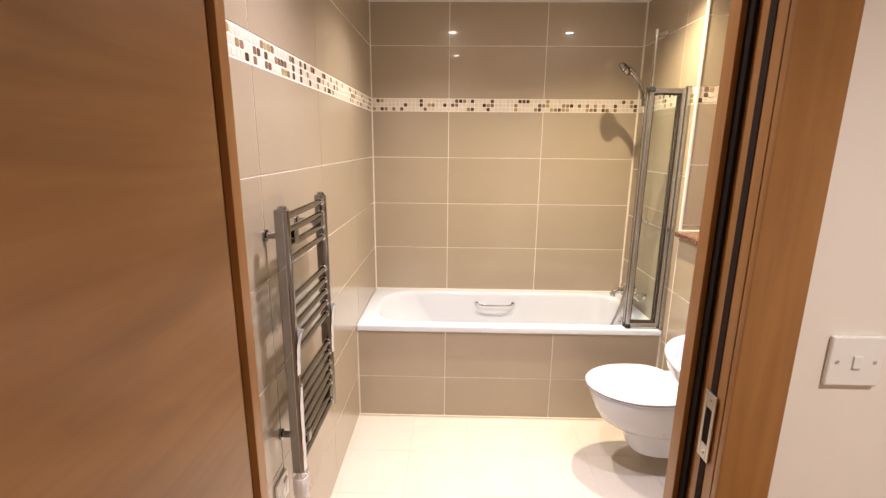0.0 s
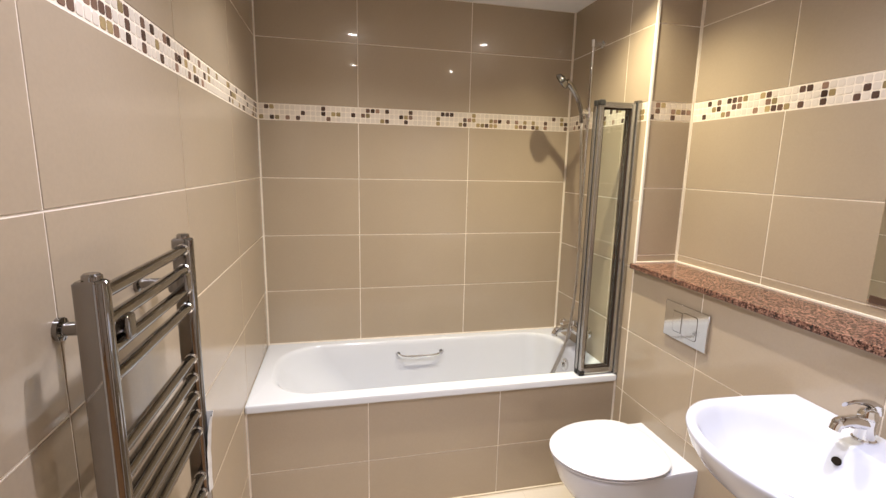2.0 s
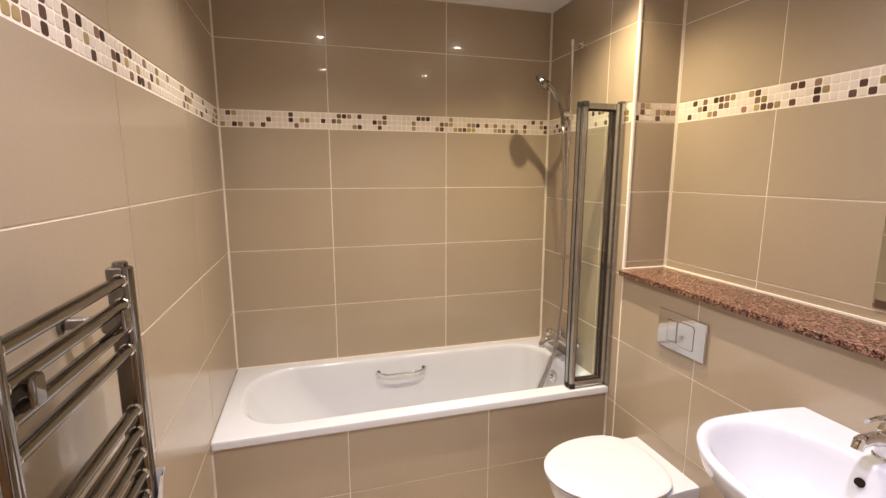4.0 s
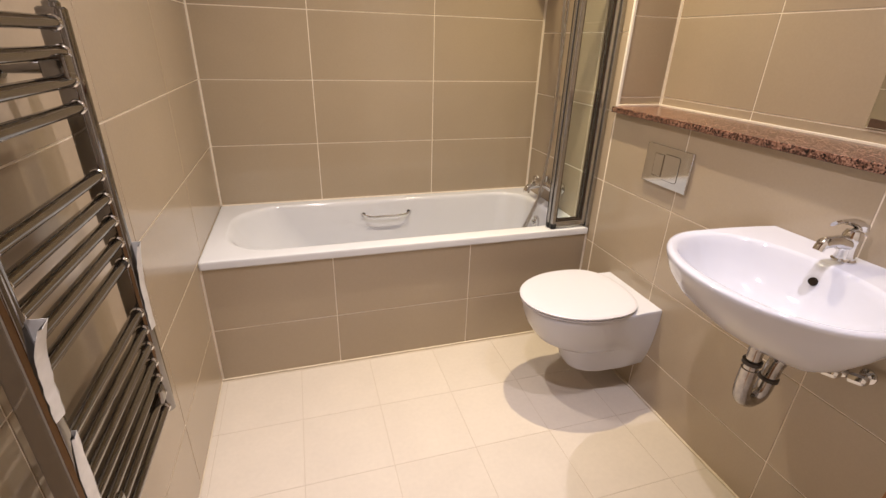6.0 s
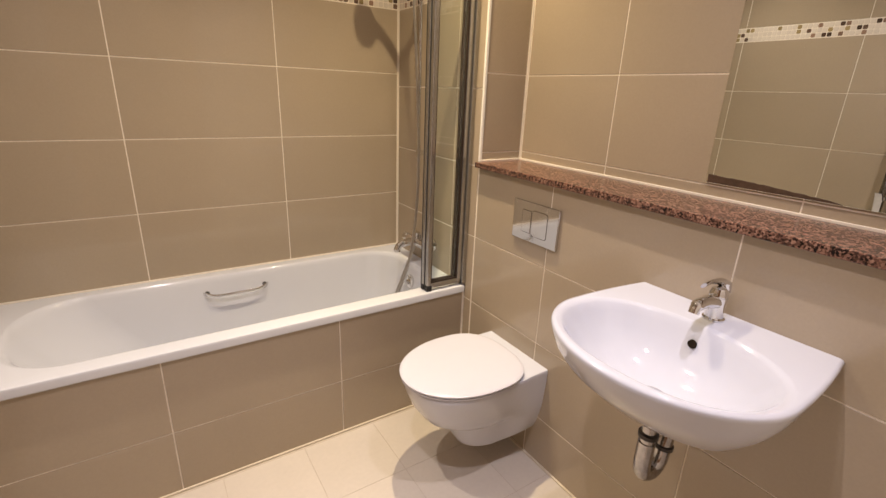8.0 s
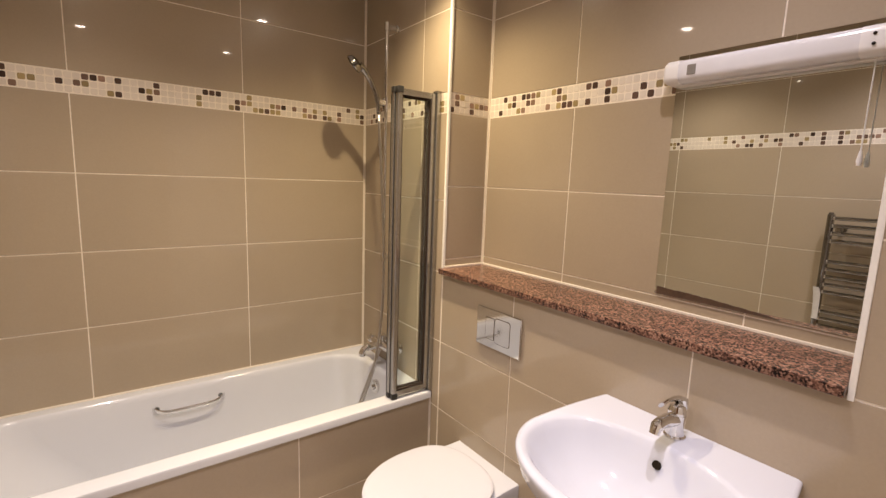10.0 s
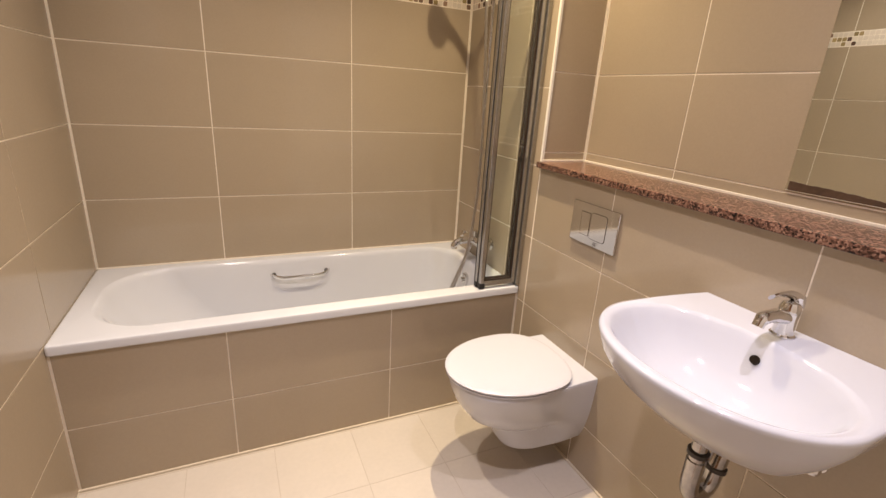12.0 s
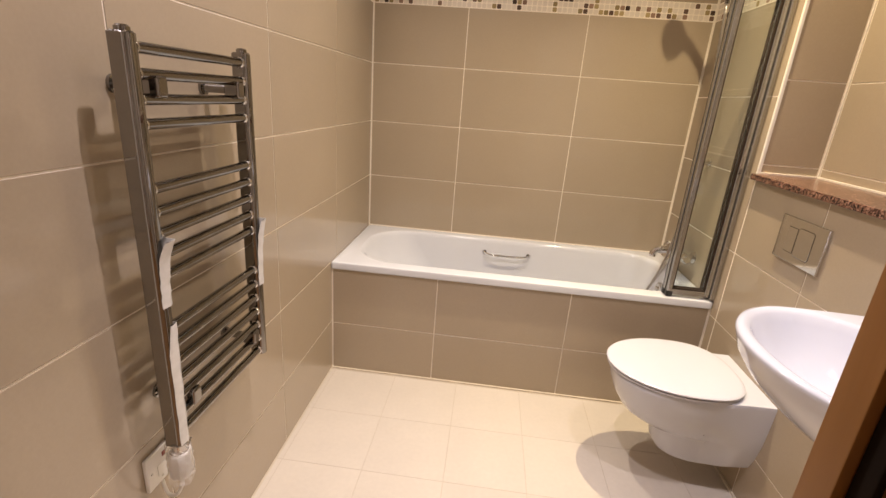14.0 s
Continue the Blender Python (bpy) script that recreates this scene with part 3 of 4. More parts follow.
# ---- toilet ----
def toilet():
    w = thing("toilet", "white wall hung toilet with closed lid", "toilet", (XR, 1.959, 0))

    def ring(front, half, z, rear, square=2.4, n=36):
        """A D in plan: rounded front, sides that step back to the wall flange."""
        reach = min(0.26, -front * 0.55)
        arc = []
        for k in range(n + 1):
            a = math.pi * k / n
            c, s_ = math.cos(a), math.sin(a)
            arc.append(Vector((front + reach - reach * abs(s_) ** (2 / square), half * math.copysign(abs(c) ** (2 / square), c), z)))
        waist = half * 0.97
        side = [(-0.190, waist), (-0.150, waist + (rear - waist) * 0.12), (-0.115, waist + (rear - waist) * 0.5), (-0.080, waist + (rear - waist) * 0.88), (-0.045, rear), (-0.001, rear)]
        rise = max(0.0, 0.17 - z) * 0.35
        plus = [Vector((x, y, z + rise * (1 + x / 0.15) if x > -0.15 else z)) for x, y in side]
        return [p for p in plus[::-1]] + arc + [Vector((p.x, -p.y, p.z)) for p in plus]
    rings = [ring(-0.262, 0.080, 0.108, 0.098), ring(-0.282, 0.098, 0.113, 0.114), ring(-0.298, 0.106, 0.14, 0.132), ring(-0.310, 0.112, 0.19, 0.146),
             ring(-0.322, 0.118, 0.226, 0.154), ring(-0.385, 0.140, 0.246, 0.158), ring(-0.438, 0.158, 0.280, 0.163), ring(-0.470, 0.173, 0.33, 0.167), ring(-0.488, 0.181, 0.382, 0.170),
             ring(-0.494, 0.185, 0.412, 0.171), ring(-0.494, 0.185, 0.420, 0.171), ring(-0.490, 0.183, 0.426, 0.169), ring(-0.48, 0.177, 0.428, 0.165)]
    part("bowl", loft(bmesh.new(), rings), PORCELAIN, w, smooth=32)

    def oval(front, back, half, z, n=48):
        c, hl = (front + back) / 2, (back - front) / 2
        pts = []
        for k in range(n):
            a = 2 * math.pi * k / n
            x, y = math.cos(a), math.sin(a)
            power = 2.0 if x < 0 else 2.9
            pts.append(Vector((c + 0.03 + (hl - 0.03) * math.copysign(abs(x) ** (2 / power), x) if x > 0 else c + 0.03 + (hl + 0.03) * x,
                               half * math.copysign(abs(y) ** (2 / (2.0 if x < 0 else 2.4)), y), z)))
        return pts
    f, bk, hf = -0.513, -0.060, 0.196
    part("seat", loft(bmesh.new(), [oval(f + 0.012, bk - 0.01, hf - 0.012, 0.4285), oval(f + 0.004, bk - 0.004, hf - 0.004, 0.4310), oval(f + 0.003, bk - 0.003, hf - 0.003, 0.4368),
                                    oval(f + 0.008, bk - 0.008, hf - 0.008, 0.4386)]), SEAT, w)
    part("seat_gap", loft(bmesh.new(), [oval(f + 0.010, bk - 0.004, hf - 0.008, 0.4385), oval(f + 0.010, bk - 0.004, hf - 0.008, 0.4415)]), SEAL, w, "dark gap under the lid")
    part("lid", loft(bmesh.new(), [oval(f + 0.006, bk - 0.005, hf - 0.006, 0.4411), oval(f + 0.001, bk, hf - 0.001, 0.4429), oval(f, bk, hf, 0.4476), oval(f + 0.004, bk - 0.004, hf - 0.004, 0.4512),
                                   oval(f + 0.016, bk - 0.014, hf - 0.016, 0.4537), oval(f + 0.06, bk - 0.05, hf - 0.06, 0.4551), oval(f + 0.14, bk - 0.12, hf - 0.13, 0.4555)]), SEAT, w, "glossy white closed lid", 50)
    for y in (-0.075, 0.075):
        bm = bmesh.new()
        tube(bm, [(-0.080, y - 0.018, 0.4350), (-0.080, y + 0.018, 0.4350)], 0.006, 14)
        part("lid_hinge", bm, CHROME, w, "chrome lid hinge")
    return w


toilet()


def flush_plate():
    p = thing("flush_plate", "polished chrome dual flush plate on the boxed-in wall", "flush plate", (XR - TH, 1.928, 0.956))
    part("plate", boxed((-0.011, -0.113, -0.073), (0.0, 0.113, 0.073), 0.003, 3), CHROME, p)
    part("button_gap", boxed((-0.0114, 0.0165, -0.0415), (-0.0105, 0.0635, 0.0415)), SEAL, p)
    bm = bmesh.new()
    loft(bm, [[Vector((x, v.x, v.y)) for v in round_rect(-0.0635, 0.0135, -0.0475, 0.0475, 0, 0.011)] for x in (-0.0105, -0.0114)])
    part("button_gap", bm, SEAL, p)
    part("small_button", boxed((-0.0124, 0.018, -0.040), (-0.0108, 0.062, 0.040), 0.0004, 1), CHROME, p)
    bm = bmesh.new()
    loft(bm, [[Vector((x, v.x, v.y)) for v in round_rect(-0.062 + i, 0.012 - i, -0.046 + i, 0.046 - i, 0, 0.010)] for x, i in ((-0.0108, 0), (-0.0122, 0), (-0.0126, 0.001))])
    part("large_button", bm, CHROME, p)
    return p


flush_plate()


# ---- basin ----
def basin():
    b = thing("washbasin", "white wall hung washbasin with rounded front", "washbasin", (XR - TH, 1.252, 0))

    def outline(shrink, z, cut=0.0, n=56, push=0.0):
        """Straight at the wall, sides nearly square, front half an ellipse."""
        pts = []
        front, mid, half = -0.476 + shrink + push, -0.268, 0.258 - shrink
        for k in range(n + 1):
            a = math.pi / 2 + math.pi * k / n
            pts.append(Vector((mid + (mid - front) * math.cos(a), half * math.sin(a), z)))
        side = []
        for k in range(1, 6):
            u = k / 5
            side.append(Vector((mid + (-0.001 - mid) * u - cut * u, -(half - 0.022 * u * u), z)))
        other = [Vector((p.x, -p.y, p.z)) for p in side][::-1]
        back = [side[-1].lerp(other[0], k / 10) for k in range(1, 10)]
        return pts + side + back + other

    def bowl(scale, z, shift=0.0):
        """The inner bowl: a wide oval flattened towards the wall, in step with the outline."""
        pts = []
        for p in outline(0.0, z):
            c, s_ = p.x + 0.270, p.y
            reach = 0.172 if c < 0 else 0.152
            r = scale / ((abs(c) / reach) ** 2.2 + (abs(s_) / 0.228) ** 2.2) ** (1 / 2.2)
            pts.append(Vector((-0.270 + shift + r * c, r * s_, z)))
        return pts
    under = [outline(0.22, 0.700, 0.0, push=0.055), outline(0.16, 0.706, push=0.05), outline(0.11, 0.728, push=0.04), outline(0.07, 0.762, push=0.025), outline(0.030, 0.815, push=0.008), outline(0.010, 0.855), outline(0.001, 0.885),
             outline(0.0, 0.892), outline(0.003, 0.897), outline(0.010, 0.899)]
    inner = [bowl(1.07, 0.8985), bowl(1.03, 0.8965), bowl(0.99, 0.890), bowl(0.945, 0.874), bowl(0.86, 0.844), bowl(0.74, 0.813), bowl(0.58, 0.788), bowl(0.40, 0.772), bowl(0.25, 0.764), bowl(0.11, 0.760)]
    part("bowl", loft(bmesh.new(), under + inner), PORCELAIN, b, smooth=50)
    # overflow hole below the tap, in the sloping back
    o = Vector((-0.139, 0, 0.856))
    axis = Vector((-0.8, 0, 0.6)).normalized()
    bm = bmesh.new()
    tube(bm, [o - axis * 0.012, o + axis * 0.002], 0.0098, 18)
    part("overflow_hole", bm, DARK, b, "dark round overflow hole")
    bm = bmesh.new()
    tube(bm, [(-0.27, 0, 0.742), (-0.27, 0, 0.765), (-0.27, 0, 0.768)], [0.034, 0.033, 0.024], 24)
    part("waste", bm, CHROME, b, "round chrome waste")
    for y in (-0.16, 0.16):
        bm = bmesh.new()
        tube(bm, [(0.0, y, 0.765), (-0.03, y, 0.765), (-0.036, y, 0.765)], [0.013, 0.013, 0.006], 6)
        part("fixing_bolt", bm, DARK, b, "dark fixing bolt")
    return b


basin()


def basin_tap():
    t = thing("basin_tap", "chrome single lever mixer tap on the washbasin", "tap", (1.160, 1.258, 0.899))
    bm = bmesh.new()
    tube(bm, [(0, 0, 0), (0, 0, 0.004), (0, 0, 0.008), (0, 0, 0.02), (0.0, 0, 0.045), (0.0, 0, 0.062)], [0.027, 0.027, 0.023, 0.021, 0.021, 0.023], 24)
    part("body", bm, CHROME, t)
    bm = bmesh.new()
    tube(bm, arc_points([(0.005, 0, 0.045), (-0.035, 0, 0.055), (-0.075, 0, 0.060), (-0.100, 0, 0.056), (-0.108, 0, 0.040)], 5), [0.018] * 8 + [0.0155] * 8 + [0.013] * 5, 16)
    part("spout", bm, CHROME, t)
    bm = bmesh.new()
    tube(bm, [(0, 0, 0.060), (0, 0, 0.072), (0.002, 0, 0.083), (0.003, 0, 0.089)], [0.022, 0.023, 0.019, 0.008], 20)
    part("cartridge_dome", bm, CHROME, t)
    bm = bmesh.new()
    tube(bm, arc_points([(0.022, 0, 0.070), (0.018, 0, 0.092), (-0.010, 0, 0.106), (-0.050, 0, 0.113), (-0.088, 0, 0.110)], 5), [0.008] * 6 + [0.006] * 8 + [0.0045] * 7, 12, True, 2.2)
    part("lever", bm, CHROME, t, "curved chrome lever")
    t.scale = (0.92, 0.92, 0.92)
    return t


basin_tap()


def trap():
    t = thing("waste_trap", "chrome and steel waste trap below the washbasin", "pipe", (0, 0, 0))
    px, py = 0.985, 1.258
    bm = bmesh.new()
    tube(bm, [(px, py, 0.705), (px, py, 0.60)], 0.0175, 18)
    part("tail_pipe", bm, PIPE_CHROME, t)
    bm = bmesh.new()
    tube(bm, [(px, py, 0.640), (px, py, 0.638), (px, py, 0.628), (px, py, 0.626)], [0.020, 0.0235, 0.0235, 0.020], 16)
    part("nut", bm, NUT, t, "dark grey coupling nut")
    bm = bmesh.new()
    tube(bm, arc_points([(px, py, 0.612), (px, py, 0.55), (px + 0.012, py, 0.515), (px + 0.045, py, 0.500), (px + 0.075, py, 0.52), (px + 0.083, py, 0.57), (px + 0.095, py, 0.612), (px + 0.13, py, 0.63)], 6), 0.0205, 18)
    part("bend", bm, PIPE_CHROME, t, "brushed steel U bend")
    bm = bmesh.new()
    tube(bm, [(px + 0.081, py, 0.556), (px + 0.0815, py, 0.558), (px + 0.083, py, 0.569), (px + 0.0832, py, 0.571)], [0.0215, 0.0245, 0.0245, 0.0215], 16)
    part("nut", bm, NUT, t, "dark grey coupling nut")
    bm = bmesh.new()
    tube(bm, [(px + 0.12, py, 0.628), (XR, py, 0.63)], 0.0175, 16)
    tube(bm, [(XR - 0.002, py, 0.63), (XR - 0.010, py, 0.63), (XR - 0.014, py, 0.63)], [0.036, 0.034, 0.02], 20)
    part("wall_pipe", bm, PIPE_CHROME, t)
    # flexible supply tails down to two isolating valves on the wall
    for y, z in ((1.192, 0.612), (1.136, 0.634)):
        bm = bmesh.new()
        tube(bm, [(XR, y, z), (XR - 0.006, y, z), (XR - 0.008, y, z), (XR - 0.03, y, z)], [0.020, 0.019, 0.010, 0.010], 14)
        tube(bm, [(XR - 0.040, y + 0.020, z - 0.004), (XR - 0.040, y + 0.014, z - 0.004), (XR - 0.040, y - 0.014, z + 0.004), (XR - 0.040, y - 0.020, z + 0.004)], [0.009, 0.014, 0.014, 0.009], 8)
        part("isolating_valve", bm, CHROME, t, "small chrome isolating valve")
        bm = bmesh.new()
        tube(bm, arc_points([(XR - 0.040, y + 0.018, z - 0.004), (XR - 0.042, y + 0.040, z + 0.004), (XR - 0.045, 1.252, 0.68), (XR - 0.045, 1.256, 0.735)], 6), 0.0062, 10)
        part("supply_hose", bm, STEEL, t, "braided steel supply hose")
    return t


trap()


# ---- shelf, mirror, light ----
def shelf():
    s = part("granite_shelf", boxed((XR - 0.025, N0 + 0.006, SHELF - 0.0225), (XN, N1, SHELF), 0.003), GRANITE)
    return tagged(s, "polished red brown granite shelf along the recess", "shelf")


shelf()


def mirror():
    m = thing("mirror", "frameless rectangular mirror on the recess wall", "mirror", (XN - TH, 0, 0))
    part("mirror_glass", boxed((-0.006, N0 + 0.014, 1.170), (-0.001, 1.484, 1.86), 0.0008, 1), MIRROR, m, "", None)
    # tarnish creeping up from the lower edge, widest at the far end
    bm = bmesh.new()
    rng = random.Random(6)
    low, high = [], []
    for k in range(25):
        y = 1.478 - 0.32 * k / 24
        tall = 0.020 * (1 - (k / 24) ** 1.6) + rng.uniform(0.0, 0.003) + 0.001
        low.append([Vector((x, y, 1.1712)) for x in (-0.0068, -0.0058)])
        high.append([Vector((x, y, 1.1712 + tall)) for x in (-0.0058, -0.0068)])
    loft(bm, [a + b for a, b in zip(low, high)])
    part("tarnished_edge", bm, STAIN, m, "brown tarnish along the lower edge", None)
    return m


mirror()


def mirror_light():
    t = thing("mirror_light", "white strip light with shaver socket above the mirror", "wall light", (XN - 0.010, 0, 1.806))
    y0, y1 = 0.985, 1.497

    def section(y, grow=0.0):
        pts = []
        for k in range(17):
            a = math.pi / 2 + math.pi * k / 16
            pts.append(Vector((-0.022 + (0.036 + grow) * math.copysign(abs(math.cos(a)) ** 0.6, math.cos(a)), y, (0.031 + grow) * math.copysign(abs(math.sin(a)) ** 0.55, math.sin(a)))))
        return [Vector((0.0, y, 0.031 + grow))] + pts + [Vector((0.0, y, -0.031 - grow))]
    part("diffuser", loft(bmesh.new(), [section(1.075), section(1.452)]), LIGHT_PLASTIC, t, "milky translucent diffuser", 60)
    part("end_cap", loft(bmesh.new(), [section(1.452, 0.001), section(1.484, 0.001), section(1.493, -0.004), section(y1, -0.012)]), PLASTIC, t, "white plastic end cap", 50)
    part("socket_housing", loft(bmesh.new(), [section(y0, -0.006), section(y0 + 0.008, 0.001), section(1.075, 0.001)]), PLASTIC, t, "white plastic shaver socket housing", 50)
    for z in (-0.010, 0.010):
        bm = bmesh.new()
        tube(bm, [(-0.0575, 1.052, z), (-0.0605, 1.052, z)], 0.0035, 10)
        part("socket_hole", bm, DARK, t)
    part("lamp_holder", boxed((-0.0592, 1.405, -0.014), (-0.0570, 1.428, 0.012), 0.001, 1), LAMP_GREY, t, "grey lamp holder behind the diffuser")
    part("base_rail", boxed((-0.028, y0 + 0.02, -0.0355), (-0.002, 1.47, -0.0313), 0.001), PLASTIC, t)
    bm = bmesh.new()
    tube(bm, [(-0.03, 1.050, -0.030), (-0.03, 1.050, -0.225)], 0.0013, 6)
    cord = part("pull_cord", bm, PLASTIC, t, "thin white pull cord")
    bm = bmesh.new()
    tube(bm, [(-0.03, 1.050, -0.223), (-0.03, 1.050, -0.245), (-0.03, 1.050, -0.255)], [0.0025, 0.006, 0.004], 10)
    part("cord_pull", bm, PLASTIC, cord)
    return t


mirror_light()


# ---- heated towel rail ----
def towel_rail():
    r = thing("towel_rail", "chrome ladder heated towel rail on the tiled wall", "towel rail", (XL, 0, 0))
    ya, yb, z0, z1, x = 1.150, 1.512, 0.580, 1.383, 0.083
    for y, lo in ((ya, 0.575), (yb, 0.585)):
        def prof(z, inset=0.0):
            w, d = 0.0145 - inset, 0.019 - inset
            return [Vector((x - 0.006 + p.x, y + p.y, z)) for p in round_rect(-d, d, -w, w, 0, [0.004, 0.0138, 0.0138, 0.004], 7)]
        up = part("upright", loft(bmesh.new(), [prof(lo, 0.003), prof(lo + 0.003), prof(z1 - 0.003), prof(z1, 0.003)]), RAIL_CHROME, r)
        bm = bmesh.new()
        tube(bm, [(x - 0.006, y, z1 - 0.001), (x - 0.006, y, z1 + 0.006), (x - 0.006, y, z1 + 0.009)], [0.012, 0.012, 0.009], 14)
        part("end_plug", bm, RAIL_CHROME, up)
    bars = [1.361 - 0.0413 * k for k in range(4)] + [1.124 - 0.0423 * k for k in range(5)] + [0.845 - 0.0407 * k for k in range(7)]
    first, collars = None, {}
    for z in bars:
        if first is None:
            bm = bmesh.new()
            tube(bm, [(0, ya + 0.012, 0), (0, ya + 0.02, 0), (0, yb - 0.02, 0), (0, yb - 0.012, 0)], [0.0075, 0.0102, 0.0102, 0.0075], 16)
            first = mesh_of("bar", bm, RAIL_CHROME, 35)
        ob = new("bar", first)
        ob.parent = r
        ob.location = (x - 0.004, 0, z)
        # the polished weld ring where the bar meets each upright
        for y, d in ((ya + 0.0145, 1), (yb - 0.0145, -1)):
            if d not in collars:
                bm = bmesh.new()
                tube(bm, [(0, -d * 0.002, 0), (0, 0, 0), (0, d * 0.003, 0), (0, d * 0.005, 0)], [0.0125, 0.0130, 0.0122, 0.0102], 16)
                collars[d] = mesh_of("collar", bm, CHROME, 35)
            ring_ob = new("collar", collars[d])
            ring_ob.parent = ob
            ring_ob.location = (0, y, 0)
    for y in (ya + 0.055, yb - 0.045):
        for z in (1.300, 0.662):
            bm = bmesh.new()
            tube(bm, [(0.001, y, z), (0.008, y, z), (0.010, y, z), (0.075, y, z)], [0.017, 0.017, 0.010, 0.010], 16)
            br = part("wall_bracket", bm, RAIL_CHROME, r)
            part("clamp", boxed((0.060, y - 0.014, z - 0.019), (0.097, y + 0.014, z + 0.019), 0.006, 3), RAIL_CHROME, br, "faceted chrome clamp")
    # heating element at the foot of one upright, still in its clear wrapping
    bm = bmesh.new()
    tube(bm, [(x - 0.006, ya, 0.578), (x - 0.006, ya, 0.56), (x - 0.006, ya, 0.555)], [0.013, 0.013, 0.018], 16)
    el = part("element_neck", bm, CHROME, r)
    bm = bmesh.new()
    tube(bm, [(x - 0.006, ya, 0.557), (x - 0.006, ya, 0.552), (x - 0.007, ya, 0.51), (x - 0.008, ya, 0.492), (x - 0.008, ya, 0.488)], [0.018, 0.0215, 0.0215, 0.019, 0.012], 10)
    part("element_housing", bm, PLASTIC, el, "white plastic element housing")
    wrap = bmesh.new()
    rng = random.Random(4)
    rings = []
    for k in range(12):
        z = 0.575 - 0.0085 * k
        rings.append([Vector((x - 0.006 + (0.0225 + rng.uniform(0, 0.006)) * math.cos(2 * math.pi * q / 14), ya + (0.0225 + rng.uniform(0, 0.006)) * math.sin(2 * math.pi * q / 14), z + rng.uniform(-0.003, 0.003)))
                      for q in range(14)])
    loft(wrap, rings, False, False)
    part("wrapping", wrap, FILM, el, "crumpled clear plastic wrapping", None)
    # torn protective film still clinging to the uprights
    rng = random.Random(9)
    for y, lo, hi, flare in ((ya, 0.582, 0.86, 0.002), (ya, 0.90, 1.03, 0.012), (yb, 0.80, 0.98, 0.010)):
        rings = []
        for k in range(15):
            u = k / 14
            out = 0.0012 + flare * u ** 3 + rng.uniform(0, 0.0012)
            wide = (0.0150 if k < 12 else 0.0150 - 0.004 * (k - 11)) + rng.uniform(-0.001, 0.001)
            z = lo + (hi - lo) * u
            px, side = x + 0.0132, y + 0.0148
            line = [(px - 0.003 + out, y - wide * 0.85), (px + out, y + wide * 0.3), (px - 0.004 + out, side - 0.002 + out), (px - 0.014, side + out), (px - 0.024, side + out)]
            rings.append([Vector((a, b, z)) for a, b in line] + [Vector((a - 0.0005, b - 0.0005, z)) for a, b in line[::-1]])
        part("protective_film", loft(bmesh.new(), rings), FILM_WHITE, r, "torn whitish protective film", 60)
    bm = bmesh.new()
    tube(bm, arc_points([(x - 0.008, ya, 0.490), (x - 0.010, ya, 0.462), (x - 0.03, ya + 0.005, 0.425), (x - 0.055, ya + 0.012, 0.415), (x - 0.066, ya + 0.016, 0.43), (0.012, ya + 0.018, 0.445)], 5), 0.004, 10)
    part("cable", bm, PLASTIC, r, "white flexible power cable")
    return r


towel_rail()


def fused_spur():
    s = thing("fused_spur", "white fused spur switch with red neon by the towel rail", "switch", (XL + TH, 1.172, 0.487))
    part("plate", boxed((0.0, -0.043, -0.043), (0.010, 0.043, 0.043), 0.003, 3), PLASTIC, s)
    part("neon", boxed((0.0098, 0.004, 0.018), (0.0118, 0.030, 0.030), 0.001, 1), plain("red_neon_lens", (0.20, 0.015, 0.008), 0.2), s, "small red neon")
    part("fuse_holder", boxed((0.0098, -0.014, -0.022), (0.0120, 0.012, 0.006), 0.001, 1), PLASTIC, s)
    part("rocker", boxed((0.0098, 0.018, -0.024), (0.0130, 0.032, 0.006), 0.0012, 1), PLASTIC, s)
    for y in (-0.030, 0.0):
        bm = bmesh.new()
        tube(bm, [(0.0098, y, -0.001 if y else -0.030), (0.0112, y, -0.001 if y else -0.030)], 0.0028, 10)
        part("screw", bm, STEEL, s)
    return s


fused_spur()


# ---- ceiling lights ----
def downlight(x, y):
    d = thing("downlight", "small recessed halogen downlight with white ring", "ceiling light", (x, y, CEIL), "downlights")
    bm = bmesh.new()
    n = 28
    rings = [[Vector((r * math.cos(2 * math.pi * k / n), r * math.sin(2 * math.pi * k / n), z)) for k in range(n)]
             for r, z in ((0.042, 0.0), (0.041, -0.004), (0.034, -0.005), (0.027, -0.001))]
    part("ring", loft(bm, rings, False, False), TRIM, d)
    bm = bmesh.new()
    tube(bm, [(0, 0, -0.0012), (0, 0, -0.0005)], 0.027, 24)
    part("lens", bm, LAMP_GLOW, d, "glowing lamp lens")
    return d


first_light = downlight(*LAMPS[0])
for lx, ly in LAMPS[1:] + HALL_LAMPS:
    copy_thing(first_light, pose(lx, ly, CEIL))

# ---- tiles ----
TILE_MESHES = {}


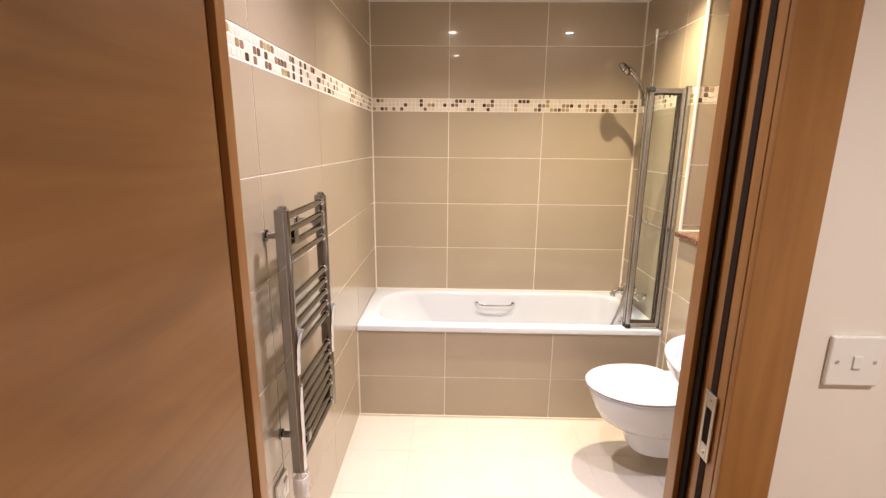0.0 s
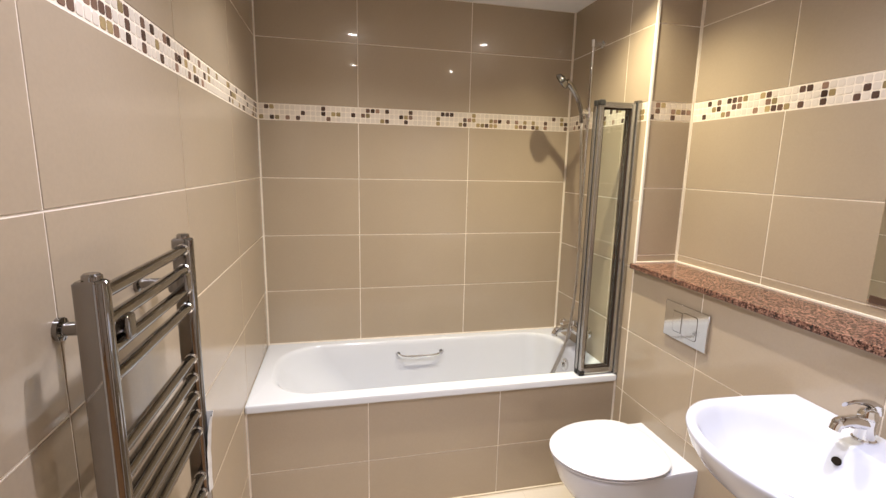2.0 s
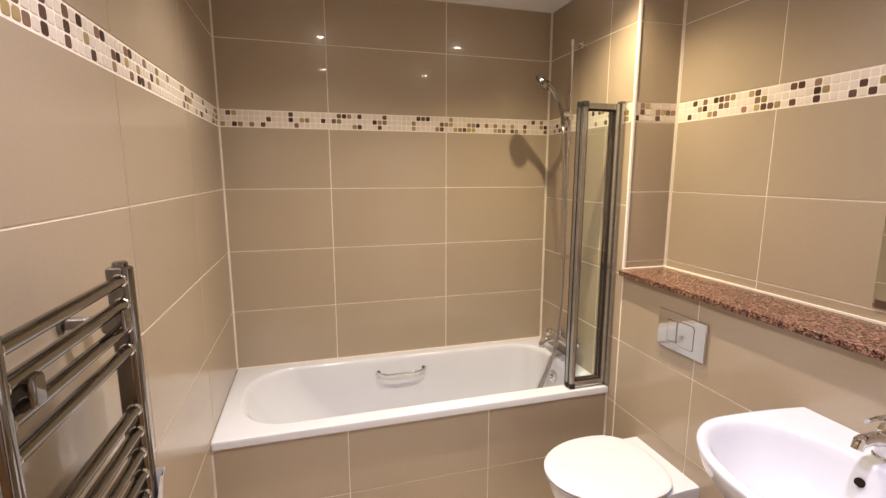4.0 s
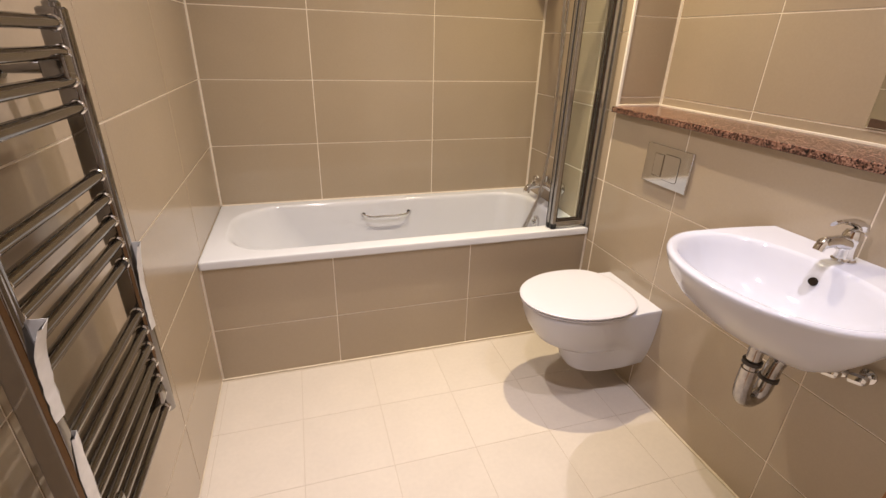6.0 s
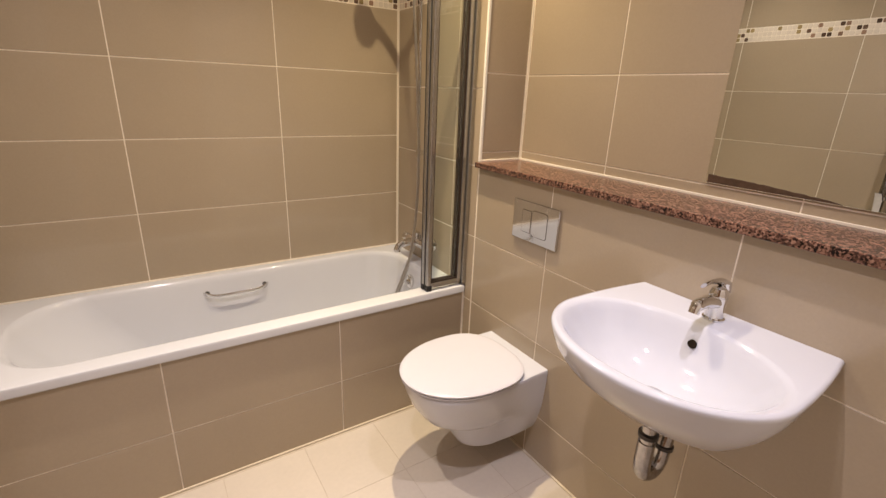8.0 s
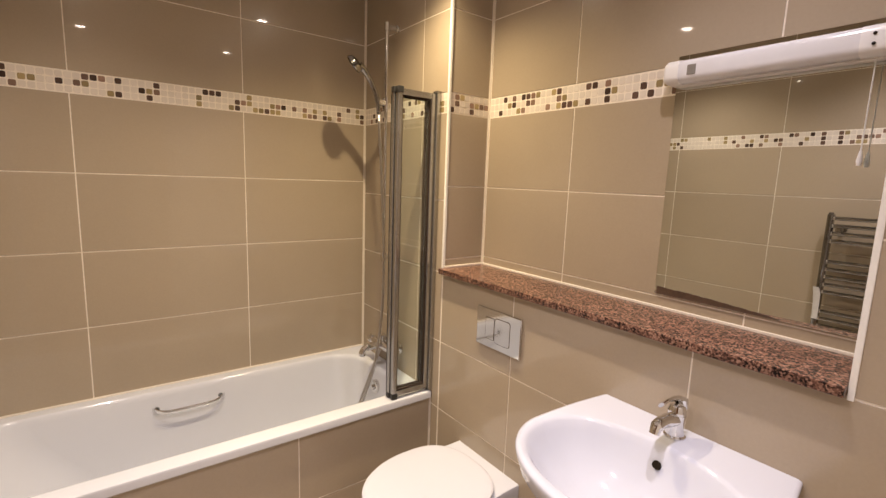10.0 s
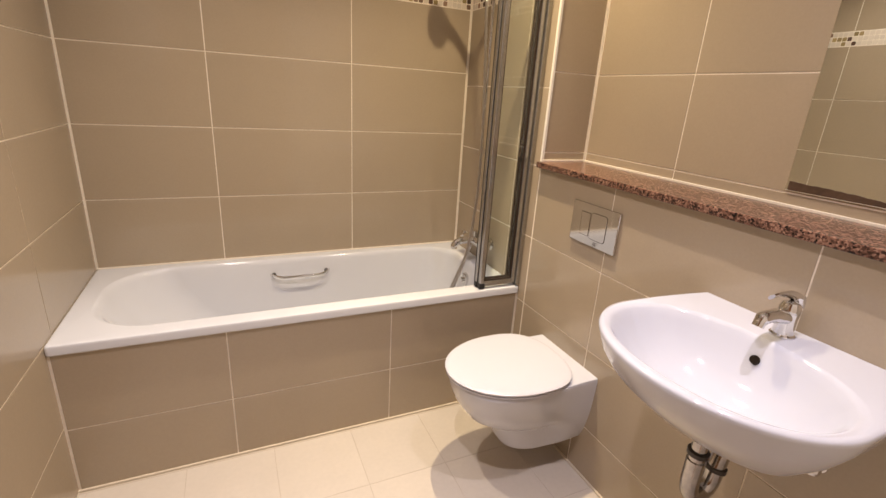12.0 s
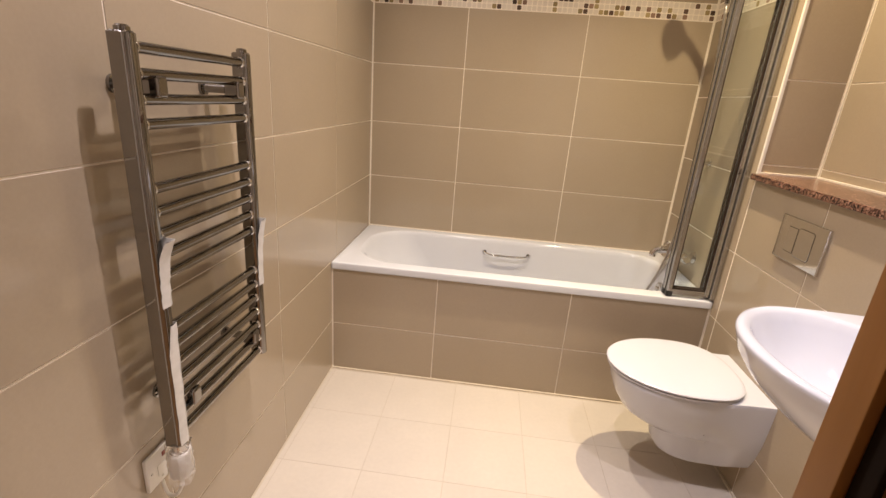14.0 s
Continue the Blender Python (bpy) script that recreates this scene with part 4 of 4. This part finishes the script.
def piece_mesh(name, w, h, depth, c, corner, material):
    """A tile with a chamfered face; corner cuts its corners off round."""
    key = (name, round(w, 4), round(h, 4), material.name)
    if key not in TILE_MESHES:
        def outline(inset, z):
            k = corner
            if not k:
                return [(inset, inset, z), (w - inset, inset, z), (w - inset, h - inset, z), (inset, h - inset, z)]
            pts = []
            for cx, cy, a0 in ((k, k, 180), (w - k, k, 270), (w - k, h - k, 0), (k, h - k, 90)):
                pts += [(cx + (k - inset) * math.cos(radians(a0 + 45 * q)), cy + (k - inset) * math.sin(radians(a0 + 45 * q)), z) for q in range(3)]
            return pts
        rings = [outline(0, 0), outline(0, depth - c), outline(c, depth)]
        n = len(rings[0])
        faces = [tuple(range(2 * n, 3 * n))]
        for base in (0, n):
            faces += [(base + i, base + (i + 1) % n, base + n + (i + 1) % n, base + n + i) for i in range(n)]
        me = bpy.data.meshes.new(name)
        me.from_pydata(rings[0] + rings[1] + rings[2], [], faces)
        me.materials.append(material)
        TILE_MESHES[key] = me
    return TILE_MESHES[key]


def piece(name, parent, origin, u, v, w, h, material, depth=TH, chamfer=0.0006, corner=0.0):
    u, v = Vector(u), Vector(v)
    ob = new(name, piece_mesh(name, w, h, depth, chamfer, corner, material))
    ob.parent = parent
    m = Matrix((u, v, u.cross(v))).transposed().to_4x4()
    m.translation = Vector(origin)
    ob.matrix_basis = m
    return ob


def tiles(parent, base, u, v, cuts_u, cuts_v, material, name="tile", gap=0.0042, depth=TH):
    """Tiles between joints at cuts_u (along u) and cuts_v (along v), from the point base."""
    base, u, v = Vector(base), Vector(u), Vector(v)
    for a, b in zip(cuts_u, cuts_u[1:]):
        for c, d in zip(cuts_v, cuts_v[1:]):
            if b - a > 0.012 and d - c > 0.012:
                piece(name, parent, base + u * (a + gap / 2) + v * (c + gap / 2), u, v, b - a - gap, d - c - gap, material, depth)


def mosaic(parent, base, u, length, height=BAND1 - BAND0, seed=1):
    """Three rows of small rounded mosaic tiles, mostly cream, with dark and brown ones scattered."""
    rng = random.Random(seed)
    base, u, v = Vector(base), Vector(u), Vector((0, 0, 1))
    n = max(1, round(length / 0.0252))
    w, h = length / n, (height - 0.003) / 3
    for i in range(n):
        busy = 0.5 + 0.5 * math.sin(i * 0.27 + seed)
        for k in range(3):
            roll = rng.random()
            odds = 0.27 + 0.12 * busy
            mat = M_CREAM
            if roll < odds:
                mat = M_DARK if roll < odds * 0.42 else M_MID if roll < odds * 0.70 else M_OLIVE
            piece("mosaic_tile", parent, base + u * (i * w + 0.0020) + v * (0.0015 + k * h + 0.0020), u, v, w - 0.0040, h - 0.0040, mat, 0.0012, 0.0005, 0.0045)


X, Y, Z = (1, 0, 0), (0, 1, 0), (0, 0, 1)
NY = (0, -1, 0)
UP = [BAND1, 2.149, CEIL - 0.001]
BX = [XL + 0.007, 0.015, 0.617, XR - 0.008]
# end wall: u along +x, v up, proud towards -y
tiles(wall_north, (0, YB, 0), X, Z, BX, [0.50] + ROWS_Z[2:], TILE)
tiles(wall_north, (0, YB, 0), X, Z, BX, UP, TILE)
# side wall: u along -y so that the tiles stand proud towards +x
LY = [-YB + 0.001, -2.412, -1.81, -1.208, -YD - 0.001]
tiles(wall_west, (XL, 0, 0), Y, Z, [-c for c in LY][::-1], [0.003] + ROWS_Z[1:], TILE)
tiles(wall_west, (XL, 0, 0), Y, Z, [-c for c in LY][::-1], UP, TILE)
# boxed-in wall, piers
RY = [YD + 0.001, 1.262, 1.866, 2.281]
RZ = [0.003, 0.201, 0.503, 0.805, SHELF - 0.024]
tiles(boxing, (XR, 0, 0), NY, Z, [-2.281, -1.866, -1.262, -YD - 0.001], RZ, TILE)
tiles(pier_b, (XR, 0, 0), NY, Z, [-N0, -YD - 0.001], [SHELF - 0.024, 1.41, BAND0], TILE)
tiles(pier_b, (XR, 0, 0), NY, Z, [-N0 + 0.002, -YD - 0.001], UP, TILE)
PY = [-YB + 0.008, -2.47, -N1 - 0.002]
tiles(pier_a, (XR, 0, 0), NY, Z, PY, [0.003, 0.201, 0.503, 0.8045, 1.106, 1.4075, BAND0], TILE)
tiles(pier_a, (XR, 0, 0), NY, Z, PY, UP, TILE)
# recess: back and the two ends
NZ = [SHELF + 0.002, 1.163, 1.465, BAND0]
NYC = [-N1 + 0.008, -1.84, -1.238, -N0 - 0.008]
tiles(wall_east, (XN, 0, 0), NY, Z, NYC, NZ, TILE)
tiles(wall_east, (XN, 0, 0), NY, Z, NYC, UP, TILE)
tiles(pier_a, (0, N1, 0), X, Z, [XR + 0.003, XN - 0.008], NZ, TILE)
tiles(pier_a, (0, N1, 0), X, Z, [XR + 0.003, XN - 0.008], UP, TILE)
MX = (-1, 0, 0)
tiles(pier_b, (0, N0, 0), MX, Z, [-XN + 0.008, -XR - 0.003], NZ, TILE)
tiles(pier_b, (0, N0, 0), MX, Z, [-XN + 0.008, -XR - 0.003], UP, TILE)
# bath panel
tiles(panel, (0, YP, 0), X, Z, [XL + 0.007, 0.017, 0.62, XR - 0.008], [0.004, 0.25, 0.5295], TILE)
# mosaic bands
mosaic(wall_north, (XL + 0.007, YB, BAND0), X, XR - XL - 0.015, seed=3)
mosaic(wall_west, (XL, YD + 0.002, BAND0), Y, YB - YD - 0.01, seed=8)
mosaic(wall_east, (XN, N1 - 0.008, BAND0), NY, N1 - N0 - 0.016, seed=5)
mosaic(pier_a, (XR, YB - 0.008, BAND0), NY, YB - N1 - 0.01, seed=11)
mosaic(pier_a, (XR + 0.003, N1, BAND0), X, XN - XR - 0.011, seed=14)
# floor
FX = [XL + 0.003] + [0.145 + 0.3015 * k for k in range(-2, 4)] + [XR - 0.008]
FY = [YD - 0.115] + [1.72 + 0.3015 * k for k in range(-3, 3)] + [YP - 0.008]
tiles(floor, (0, 0, -0.0012), X, Y, FX, FY, FLOOR_TILE, "floor_tile", 0.0022, 0.0010)
